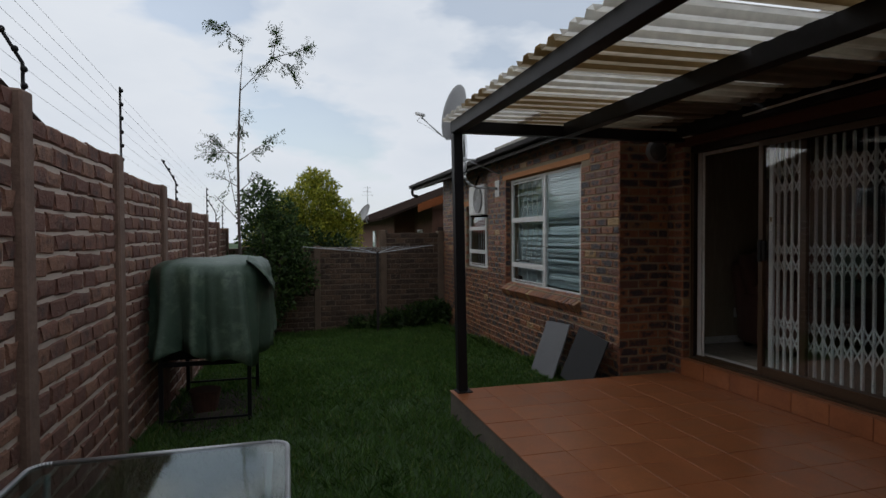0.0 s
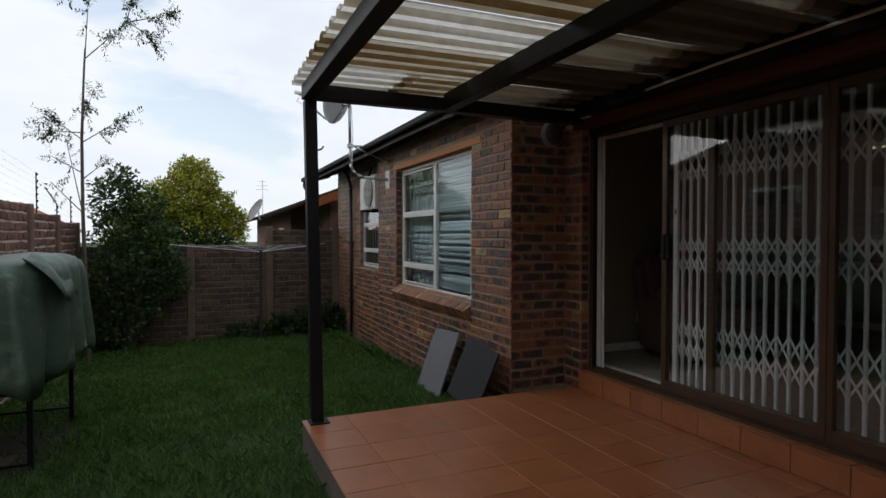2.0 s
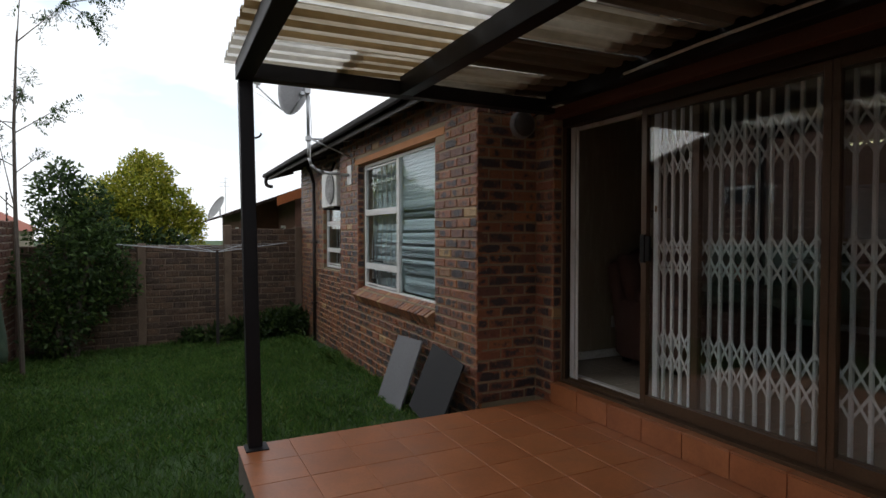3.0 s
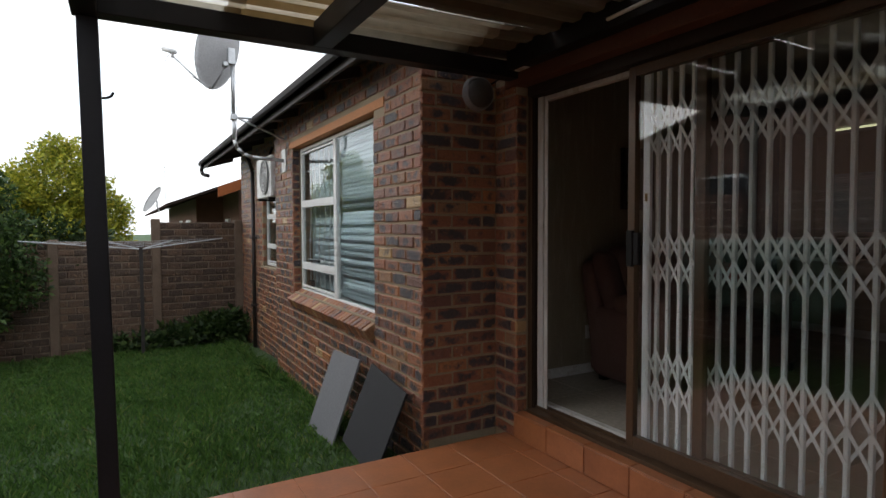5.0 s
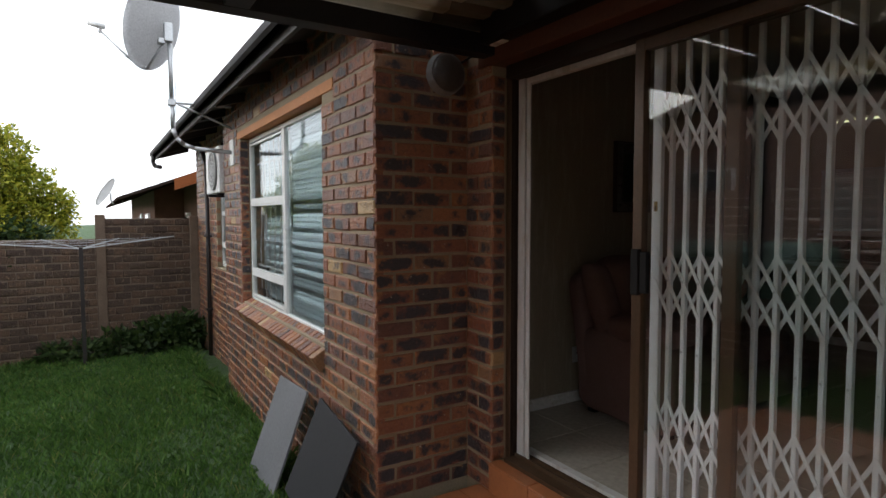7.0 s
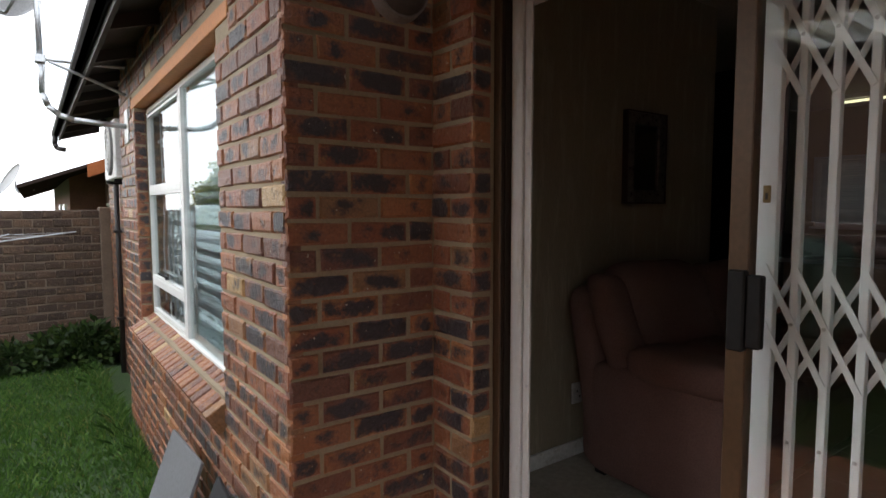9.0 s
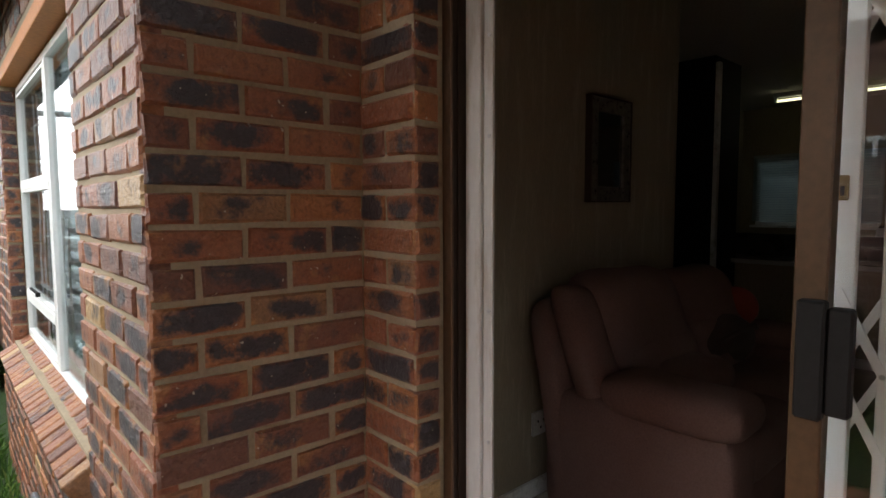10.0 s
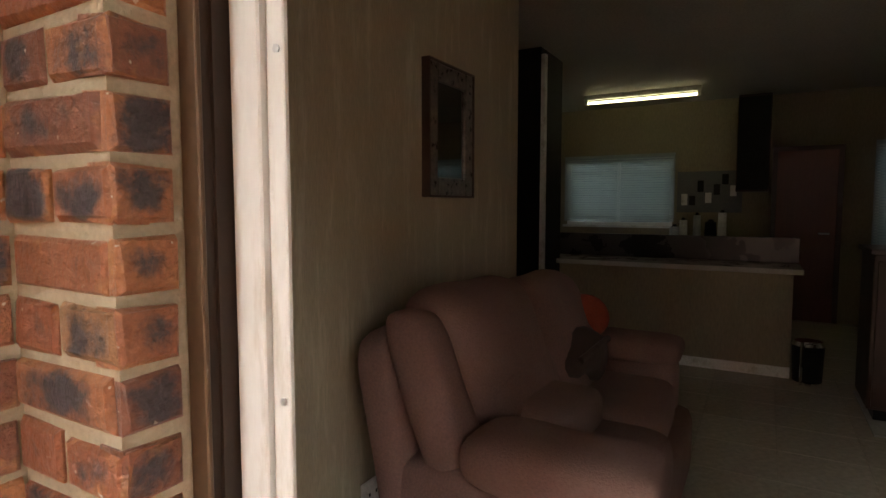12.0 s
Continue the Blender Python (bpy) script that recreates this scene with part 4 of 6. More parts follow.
# ---- bulkhead light and sensor ----
bl = thing("bulkhead_light", (4.90, CY - 0.012, 2.47), "round dark bulkhead lamp on the brick return wall", "wall lamp")
bm = bmesh.new()
bmesh.ops.create_cone(bm, cap_ends=True, segments=28, radius1=0.115, radius2=0.105, depth=0.05, matrix=Matrix.Translation((0, -0.02, 0)) @ Matrix.Rotation(radians(90), 4, "X"))
part("base", bm, RUBBER, bl, "grey rim")
bm = bmesh.new()
bmesh.ops.create_uvsphere(bm, u_segments=24, v_segments=10, radius=0.1, matrix=Matrix.Translation((0, -0.04, 0)) @ Matrix.Diagonal((1, 0.5, 1, 1)))
part("glass", bm, LAMPGLASS, bl, "grey glass", smooth=True)
bx_ = thing("alarm_sensor", (RX - 0.026, 4.99, 2.60), "small white alarm sensor on the beam", "sensor")
box("case", (-0.05, 0.0, -0.06, 0.06, -0.035, 0.035), WHITE, bx_, bevel=0.008)
bm = bmesh.new()
bm_path(bm, [(-0.02, 0.06, 0.0), (-0.02, 0.18, -0.03), (-0.06, 0.30, -0.07)], 0.006, 6)
part("cable", bm, BLACK, bx_)


# ---- boards leaning on the wall ----
def board(y0, y1, xb, xt, z0, ln, material, label, skew):
    b = thing("leaning_board", (xb, (y0 + y1) / 2, z0), label, "board", group="boards leaning on the wall")
    bm = bmesh.new()
    w = (y1 - y0) / 2
    bm_box(bm, -0.008, 0.008, -w, w, 0, ln, 0.002)
    bm.transform(Matrix.Rotation(skew, 4, "X"))
    bm.transform(Matrix.Rotation(math.atan2(xt - xb, ln), 4, "Y"))
    lo = min(v.co.z for v in bm.verts)
    bmesh.ops.translate(bm, vec=(0, 0, -lo), verts=bm.verts)
    part("panel", bm, material, b)
    return b


board(6.20, 6.78, 4.16, 4.42, -0.085, 0.66, GREYBOARD, "grey board leaning against the brick wall on the grass", radians(-3))
board(5.46, 6.10, 4.20, 4.43, -0.05, 0.60, DARKBOARD, "charcoal board leaning against the brick wall on the grass", radians(6))


# ---- braai stand under its cover ----
def covered_barbecue():
    x0, x1, y0, y1 = 0.12, 0.87, 5.78, 7.22
    zb = lawn_z(0.5, 6.5)
    b = thing("barbecue", (0.5, 6.5, zb - 0.03), "black steel barbecue stand under a green tarpaulin cover", "barbecue")
    for x in (x0, x1):
        for y in (y0, y1):
            box("leg", (x - 0.018 - 0.5, x + 0.018 - 0.5, y - 0.018 - 6.5, y + 0.018 - 6.5, lawn_z(x, y) - zb, 0.95), STEEL, b)
    for x in (x0, x1):
        box("rail", (x - 0.015 - 0.5, x + 0.015 - 0.5, y0 - 6.5, y1 - 6.5, 0.62, 0.66), STEEL, b)
    for y in (y0, y1):
        box("rail", (x0 - 0.5, x1 - 0.5, y - 0.015 - 6.5, y + 0.015 - 6.5, 0.62, 0.66), STEEL, b)
        box("lower_rail", (x0 - 0.5, x1 - 0.5, y - 0.01 - 6.5, y + 0.01 - 6.5, 0.12, 0.14), STEEL, b)
    box("fire_box", (x0 + 0.04 - 0.5, x1 - 0.04 - 0.5, y0 + 0.1 - 6.5, y1 - 0.1 - 6.5, 0.66, 0.95), STEEL, b)
    box("hood", (x0 + 0.06 - 0.5, x1 - 0.06 - 0.5, y0 + 0.1 - 6.5, y1 - 0.1 - 6.5, 0.95, 1.50), STEEL, b, bevel=0.08)
    # the cover: a skirt with folds round a rounded top
    bm = bmesh.new()
    n = 160
    hx, hy = 0.50, 0.86
    levels = [(0.0, 1.575, 0.0), (0.5, 1.572, 0.0), (0.86, 1.56, 0.1), (0.97, 1.52, 0.3), (1.0, 1.44, 0.6), (1.0, 1.25, 0.9), (1.01, 1.05, 1.1), (1.02, 0.9, 1.3), (1.03, 0.78, 1.5), (1.03, 0.70, 1.6)]
    ring_list = []
    for s, z, f in levels:
        ring = []
        for k in range(n):
            a = k * math.tau / n
            c, d = math.cos(a), math.sin(a)
            e = 4.5
            r = (abs(c) ** e + abs(d) ** e) ** (-1 / e)
            fold = f * (0.034 * math.sin(a * 11 + 1.6 * math.sin(a * 3) + z) + 0.010 * math.sin(a * 27 + 2.0 + 2 * z) + 0.075 * noise.noise((c * 3.2, d * 3.2, z * 1.1)) + 0.02 * noise.noise((c * 9, d * 9, z * 2)))
            sag = 0.03 * noise.noise((c * s * 1.7, d * s * 1.7, 4)) + (0.07 * math.sin(a * 3 + 1) + 0.04 * math.sin(a * 9) if z < 0.75 else 0.0)
            ring.append(bm.verts.new((c * r * (hx * s + fold) + 0.02, d * r * (hy * s + fold), z + sag)))
        ring_list.append(ring)
    for r0, r1 in zip(ring_list, ring_list[1:]):
        for k in range(n):
            if len({r0[k], r0[(k + 1) % n], r1[(k + 1) % n], r1[k]}) == 4:
                bm.faces.new((r0[k], r0[(k + 1) % n], r1[(k + 1) % n], r1[k]))
    bmesh.ops.remove_doubles(bm, verts=bm.verts, dist=0.0005)
    cv = part("tarpaulin", bm, COVER, b, "creased green tarpaulin", smooth=True)
    sd = cv.modifiers.new("thickness", "SOLIDIFY")
    sd.thickness = 0.003
    # a loose flap at the corner that faces the lawn
    bm = bmesh.new()
    g = []
    for i in range(9):
        row = []
        for j in range(7):
            u, v = i / 8, j / 6
            row.append(bm.verts.new((0.36 + 0.24 * u, -0.82 + 0.5 * v + 0.04 * u, 1.58 - 0.30 * u * u - 0.03 * math.sin(v * 9 + u * 4) + 0.02 * u * math.sin(v * 17))))
        g.append(row)
    for r0, r1 in zip(g, g[1:]):
        for a_, b_, c_, d_ in zip(r0, r0[1:], r1[1:], r1):
            bm.faces.new((a_, b_, c_, d_))
    fl = part("tarpaulin_flap", bm, COVER, b, smooth=True)
    sd = fl.modifiers.new("thickness", "SOLIDIFY")
    sd.thickness = 0.003
    # things under it
    pot = thing("clay_pot", (0.42, 6.3, zb - 0.02), "terracotta pot under the barbecue", "flower pot")
    bm = bmesh.new()
    bmesh.ops.create_cone(bm, cap_ends=True, segments=20, radius1=0.1, radius2=0.15, depth=0.26, matrix=Matrix.Translation((0, 0, 0.13)))
    part("pot", bm, POT, pot, smooth=False)
    st = thing("firewood", (0.5, 6.0, zb - 0.02), "split logs lying under the barbecue", "firewood")
    for k in range(5):
        bm = bmesh.new()
        bm_rod(bm, (-0.22 + 0.02 * k, -0.1 + 0.06 * k, 0.035), (0.2, -0.05 + 0.05 * k, 0.05), 0.035, 7)
        part("log", bm, BARK, st)


covered_barbecue()


def soil_patch():
    """Bare, littered ground under the barbecue, where the grass has died."""
    rnd = random.Random(17)
    bm = bmesh.new()
    c = bm.verts.new((0.5, 6.45, lawn_z(0.5, 6.45) + 0.010))
    ring = []
    for k in range(48):
        a = k * math.tau / 48
        x = min(max(0.5 + math.cos(a) * (0.52 + rnd.uniform(-0.09, 0.09)), 0.03), 1.2)
        y = 6.45 + math.sin(a) * (0.9 + rnd.uniform(-0.14, 0.14))
        ring.append(bm.verts.new((x, y, lawn_z(x, y) + 0.004)))
    for p, q in zip(ring, ring[1:] + ring[:1]):
        bm.faces.new((c, p, q))
    structure(part("soil_patch", bm, SOIL), "bare brown soil under the barbecue", "soil")


soil_patch()


# ---- glass table ----
def glass_table():
    t = thing("patio_table", (0.72, 2.01, 0.10), "glass topped patio table with a grey metal rim", "table")
    bm = bmesh.new()
    n = 8
    hx, hy, r = 0.49, 0.84, 0.07
    loop = []
    for cx, cy, a0 in ((hx - r, hy - r, 0), (-hx + r, hy - r, 90), (-hx + r, -hy + r, 180), (hx - r, -hy + r, 270)):
        for k in range(n + 1):
            a = radians(a0 + 90 * k / n)
            loop.append((cx + r * math.cos(a), cy + r * math.sin(a)))
    f = bm.faces.new([bm.verts.new((x * 0.985, y * 0.99, 0.605)) for x, y in loop])
    e = bmesh.ops.extrude_face_region(bm, geom=[f])
    bmesh.ops.translate(bm, vec=(0, 0, 0.006), verts=[v for v in e["geom"] if isinstance(v, bmesh.types.BMVert)])
    part("glass_top", bm, TABLEGLASS, t, "rain-dulled glass top")
    bm = bmesh.new()
    bm_path(bm, [(x, y, 0.607) for x, y in loop + loop[:1]], 0.011, 7)
    part("rim", bm, GALV, t, smooth=True)
    for x in (-0.42, 0.42):
        for y in (-0.76, 0.76):
            bm = bmesh.new()
            bm_rod(bm, (x, y, 0.0), (x * 0.97, y * 0.97, 0.60), 0.014, 8)
            part("leg", bm, GALV, t, smooth=True)
    for x in (-0.42, 0.42):
        box("rail", (x - 0.01, x + 0.01, -0.75, 0.75, 0.575, 0.594), GALV, t)


glass_table()

# ---- rotary washing line near the far wall ----
def washing_line():
    x, y = 3.08, 12.25
    z = lawn_z(x, y)
    w = thing("washing_line", (x, y, z - 0.03), "folding washing line on a rusty steel post", "washing line")
    zt = 1.30 - z
    box("post", (-0.025, 0.025, -0.025, 0.025, 0, zt), FASCIA, w, "rusty dark brown post")
    arms = [(-1.55, -0.10, zt + 0.13), (1.20, -0.1, zt + 0.14), (-0.5, 0.6, zt + 0.1), (0.5, 0.6, zt + 0.1)]
    for a in arms:
        bm = bmesh.new()
        bm_rod(bm, (0, 0, zt - 0.02), a, 0.008, 6)
        part("arm", bm, GALV, w)
    for k in (0.5, 0.75, 0.97):
        bm = bmesh.new()
        p = [tuple(np.array((0, 0, zt - 0.02)) * (1 - k) + np.array(a) * k) for a in (arms[0], arms[2], arms[3], arms[1])]
        for a, b in zip(p, p[1:] + p[:1]):
            mid = tuple((np.array(a) + np.array(b)) / 2 - np.array((0, 0, 0.03)))
            bm_path(bm, [a, mid, b], 0.002, 5)
        part("cord", bm, GALV, w)


washing_line()


# ---- living room and kitchen ----
def recliner_sofa():
    """A two-seat recliner with its back to the wall: rounded pads, arms and a skirted base."""
    x0, x1, yb, yf, z = 5.94, 7.75, 5.54, 4.62, FLOOR
    s = thing("recliner_sofa", ((x0 + x1) / 2, yb, z), "brown velour two seat recliner sofa against the wall", "sofa")
    ox, oy = (x0 + x1) / 2, yb

    def pad(name, dims, r, lean=0.0, label=""):
        a, b, c, d, e, f = dims
        bm = bmesh.new()
        bmesh.ops.create_cube(bm, size=1.0)
        bmesh.ops.subdivide_edges(bm, edges=bm.edges[:], cuts=5, use_grid_fill=True)
        for v in bm.verts:
            p = Vector(v.co) * 2
            q = Vector((math.copysign(abs(p.x) ** 1.0, p.x), p.y, p.z))
            hx, hy, hz = (b - a) / 2, (d - c) / 2, (f - e) / 2
            w = Vector((q.x * hx, q.y * hy, q.z * hz))
            core = Vector((max(-hx + r, min(hx - r, w.x)), max(-hy + r, min(hy - r, w.y)), max(-hz + r, min(hz - r, w.z))))
            dv = w - core
            if dv.length > 1e-6:
                w = core + dv.normalized() * r
            bulge = 0.018 * noise.noise((w.x * 4 + a, w.y * 4, w.z * 4))
            w += w.normalized() * bulge if w.length > 0 else Vector()
            v.co = w
            v.co.y += lean * (w.z + hz) / (2 * hz)
        bmesh.ops.translate(bm, vec=((a + b) / 2 - ox, (c + d) / 2 - oy, (e + f) / 2 - z), verts=bm.verts)
        o = part(name, bm, SOFA, s, label, smooth=True)
        sb = o.modifiers.new("soft", "SUBSURF")
        sb.levels = sb.render_levels = 1
        return o
    pad("base", (x0 + 0.04, x1 - 0.04, yf + 0.08, yb - 0.08, z + 0.05, z + 0.34), 0.05)
    pad("arm", (x0, x0 + 0.25, yf + 0.02, yb - 0.16, z + 0.04, z + 0.60), 0.07)
    pad("arm_cushion", (x0 - 0.015, x0 + 0.28, yf, yb - 0.40, z + 0.55, z + 0.705), 0.075)
    pad("arm", (x1 - 0.25, x1, yf + 0.16, yb - 0.22, z + 0.04, z + 0.62), 0.10)
    pad("arm_cushion", (x1 - 0.28, x1 + 0.01, yf + 0.14, yb - 0.30, z + 0.54, z + 0.67), 0.062)
    for k in range(2):
        a = x0 + 0.26 + 0.66 * k
        pad("seat", (a, a + 0.65, yf + 0.06 + 0.08 * k, yb - 0.28, z + 0.28, z + 0.52), 0.09)
        pad("lumbar_pad", (a, a + 0.65, yb - 0.48, yb - 0.24, z + 0.46, z + 0.80), 0.11, 0.08)
        pad("head_pad", (a - (0.06 if k == 0 else 0), a + 0.64, yb - 0.44, yb - 0.17, z + 0.60, z + (1.04 if k == 0 else 1.0)), 0.12, 0.14)
        pad("back_shell", (a - (0.25 if k == 0 else 0), a + 0.66 + (0.06 if k else 0), yb - 0.34, yb - 0.19, z + 0.10, z + 0.94), 0.06, 0.16)
    pad("side_wing", (x0 + 0.03, x0 + 0.24, yb - 0.47, yb - 0.31, z + 0.48, z + 1.0), 0.075, 0.2)
    pad("pillow", (x0 + 0.40, x0 + 0.82, yb - 0.62, yb - 0.34, z + 0.49, z + 0.66), 0.07, 0.0)
    for k in range(4):
        xx, yy = (x0 + 0.15, x1 - 0.15)[k % 2], (yf + 0.15, yb - 0.2)[k // 2]
        box("foot", (xx - 0.03 - ox, xx + 0.03 - ox, yy - 0.03 - oy, yy + 0.03 - oy, 0, 0.06), BLACK, s)
    bag = thing("sports_bag", (7.17, 5.16, FLOOR + 0.50), "black cloth bag with an orange end lying on the sofa", "bag")
    bm = bmesh.new()
    bmesh.ops.create_uvsphere(bm, u_segments=20, v_segments=12, radius=1, matrix=Matrix.Translation((0, 0.02, 0.14)) @ Matrix.Diagonal((0.26, 0.15, 0.12, 1)))
    for v in bm.verts:
        v.co += Vector((0.03, 0.03, 0.02)) * noise.noise(v.co * 9)
    part("body", bm, BAG, bag, smooth=True)
    bm = bmesh.new()
    bmesh.ops.create_uvsphere(bm, u_segments=16, v_segments=10, radius=1, matrix=Matrix.Translation((0.22, 0.03, 0.27)) @ Matrix.Diagonal((0.07, 0.12, 0.11, 1)))
    part("end_panel", bm, ORANGE, bag, "orange end panel", smooth=True)
    bm = bmesh.new()
    bm_path(bm, [(-0.22, -0.08, 0.17), (-0.1, -0.11, 0.20), (0.1, -0.11, 0.20), (0.22, -0.08, 0.17)], 0.016, 6)
    part("strap", bm, BAG, bag)


recliner_sofa()

mirror = thing("wall_mirror", (6.677, 5.566, 1.737), "rectangular mirror with a mosaic frame on the tan wall", "mirror")
MIRROR, mnt, mb = nodes_of("mirror_glass", 0.03, 1.0)
mb.inputs["Base Color"].default_value = (0.4, 0.4, 0.4, 1)
MOSAIC = mottled("mosaic_frame", (0.05, 0.042, 0.038), (0.16, 0.145, 0.125), 0.3, 30, 60, bmp=0.1)
box("glass", (-0.115, 0.115, -0.018, -0.012, 0.07, 0.43), MIRROR, mirror)
bm = bmesh.new()
for a, b, c, d in ((-0.178, -0.115, 0, 0.50), (0.115, 0.178, 0, 0.50), (-0.115, 0.115, 0, 0.07), (-0.115, 0.115, 0.43, 0.50)):
    bm_box(bm, a, b, -0.03, 0.0, c, d, 0.004)
part("frame", bm, MOSAIC, mirror, "mosaic tiled frame")
bm = bmesh.new()
for a, b, c, d in ((-0.186, -0.178, -0.008, 0.508), (0.178, 0.186, -0.008, 0.508), (-0.178, 0.178, -0.008, 0.0), (-0.178, 0.178, 0.50, 0.508)):
    bm_box(bm, a, b, -0.034, 0.0, c, d)
part("edging", bm, DARKWOOD, mirror)

socket = thing("wall_socket", (6.155, 5.566, 0.67), "white square wall socket on the tan wall", "socket")
box("plate", (-0.055, 0.055, -0.012, 0.0, 0.0, 0.11), WHITE, socket, bevel=0.003)
for a, b in ((-0.02, 0.065), (0.018, 0.065), (0.0, 0.035)):
    box("hole", (a - 0.004, a + 0.004, -0.0135, -0.0122, b - 0.006, b + 0.006), BLACK, socket)
box("rocker", (0.03, 0.045, -0.016, -0.012, 0.07, 0.095), WHITE, socket)

# breakfast bar
bar = thing("breakfast_bar", (9.75, 4.24, FLOOR), "tan plastered breakfast bar with a pale stone top", "counter")
box("wall", (-0.1, 0.06, 0.0, 2.4, 0, 0.80), PLASTER, bar)
box("skirting", (-0.115, -0.1, 0.0, 2.4, 0, 0.08), WHITE, bar)
TOPM = mottled("stone_top", (0.42, 0.42, 0.4), (0.52, 0.52, 0.5), 0.15, 6, 70, bmp=0.02)
box("counter_top", (-0.2, 0.35, -0.06, 2.4, 0.80, 0.84), TOPM, bar, "pale polished counter top", bevel=0.006)
GLOSSBLACK = mottled("dark_gloss_panel", (0.02, 0.018, 0.018), (0.03, 0.027, 0.026), 0.28, 3, 50, bmp=0.02)
box("raised_panel", (0.30, 0.345, -0.05, 2.4, 0.842, 1.05), GLOSSBLACK, bar, "dark glossy raised panel along the counter", bevel=0.004)
for k in range(3):
    u = thing("kitchen_cabinet", (12.0, 4.75 + 0.75 * k, FLOOR), "dark fitted kitchen base cabinet", "cabinet", group="kitchen cabinets")
    box("body", (-0.28, 0.29, 0.005, 0.745, 0.08, 0.86), DARKWOOD, u)
    box("plinth", (-0.22, 0.29, 0.005, 0.745, 0.0, 0.08), BLACK, u)
    for j in range(2):
        dr = box("door", (-0.30, -0.282, 0.015 + 0.365 * j, 0.37 + 0.365 * j, 0.1, 0.84), DARKWOOD, u, bevel=0.003)
        bm = bmesh.new()
        bm_rod(bm, (-0.32, 0.33 + 0.09 * j, 0.6), (-0.32, 0.33 + 0.09 * j, 0.75), 0.006, 6)
        part("handle", bm, GALV, dr)
wt = thing("worktop", (12.0, 4.75, FLOOR + 0.86), "pale kitchen worktop along the end wall", "worktop")
box("slab", (-0.32, 0.295, 0.0, 2.24, 0.0, 0.04), TOPM, wt, bevel=0.004)
tall = thing("tall_cupboard", (9.35, 6.05, FLOOR), "black tall cupboard at the kitchen entrance", "cupboard")
box("body", (-0.25, 0.3, 0.0, 0.6, 0.0, 2.58), BLACK, tall, bevel=0.004)
box("edge_strip", (-0.255, -0.2, -0.035, -0.002, 0.0, 2.52), WHITE, tall)
wallcup = thing("wall_cupboard", (12.1, 4.42, 1.86), "dark glazed wall cupboard in the kitchen", "cupboard")
box("body", (-0.16, 0.195, 0.0, 0.33, 0.0, 1.08), DARKWOOD, wallcup, bevel=0.004)
box("door", (-0.18, -0.162, 0.01, 0.32, 0.02, 1.05), BLACK, wallcup)
# small things on the worktop
rnd = random.Random(11)
for k, (yy, h, r, mat, nm, lb) in enumerate([(5.30, 0.24, 0.05, WHITE, "canister", "white canister on the worktop"), (5.15, 0.30, 0.045, GALV, "bottle", "pale bottle on the worktop"),
                                             (5.0, 0.22, 0.07, BLACK, "kettle", "dark kettle on the worktop"), (4.88, 0.33, 0.05, WHITE, "canister", "tall white canister on the worktop"), (5.4, 0.16, 0.06, GALV, "pot", "steel pot on the worktop")]):
    o = thing(nm, (12.05, yy, FLOOR + 0.90), lb, nm)
    bm = bmesh.new()
    bmesh.ops.create_cone(bm, cap_ends=True, segments=16, radius1=r, radius2=r * 0.85, depth=h, matrix=Matrix.Translation((0, 0, h / 2)))
    part("body", bm, mat, o, smooth=False)
    bm = bmesh.new()
    bmesh.ops.create_cone(bm, cap_ends=True, segments=16, radius1=r * 0.6, radius2=r * 0.3, depth=0.03, matrix=Matrix.Translation((0, 0, h + 0.015)))
    part("lid", bm, BLACK, o)
notice = thing("notice_board", (12.297, 5.05, 1.62), "pale board with dark paper notes on the kitchen wall", "notice board")
box("board", (-0.01, 0.0, -0.36, 0.36, 0.0, 0.50), GREYBOARD, notice)
for k in range(7):
    yy, zz = -0.30 + 0.09 * k, 0.06 + 0.3 * rnd.random()
    box("note", (-0.013, -0.0105, yy, yy + 0.07, zz, zz + 0.1 + 0.05 * rnd.random()), (WHITE, BLACK, DARKBOARD)[k % 3], notice)

# kitchen windows with blinds
for (y0, y1, z0, z1, nm) in ((5.46, 6.82, 1.45, 2.32, "window_3"), (2.2, 3.42, 1.2, 2.36, "window_4")):
    w = thing(nm, (12.36, (y0 + y1) / 2, z0), "white kitchen window behind a venetian blind", "window", kind="structure")
    h, d = (y1 - y0) / 2, z1 - z0
    bm = bmesh.new()
    for a, b, c, e in ((-h, -h + 0.04, 0, d), (h - 0.04, h, 0, d), (-h + 0.04, h - 0.04, 0, 0.04), (-h + 0.04, h - 0.04, d - 0.04, d), (-0.02, 0.02, 0.04, d - 0.04)):
        bm_box(bm, -0.02, 0.02, a, b, c, e)
    part("window_frame", bm, WINFRAME, w)
    p = box("pane", (0, 0.004, -h + 0.04, h - 0.04, 0.04, d - 0.04), GLASS, w)
    p.visible_shadow = False
    venetian("venetian_blind", (12.27, (y0 + y1) / 2, z0), y0 - 0.02, y1 + 0.02, z0 + 0.03, z1 + 0.01, 0.031, radians(70), "half closed venetian blind over the kitchen window, coloured grey for shade", depth=0.029, mat=SHADEBLIND)
    structure(box("sill", (12.22, 12.34, y0 - 0.03, y1 + 0.03, z0 - 0.03, z0), WHITE), "white kitchen window sill", "sill")
# not a known wall: added beyond the kitchen windows to dim their light
wall_boxes("yard_light_wall", [(14.4, 14.55, -6, 12, 0.0, 2.75)], YARD, "unseen wall added outside the kitchen to tint and limit its daylight")

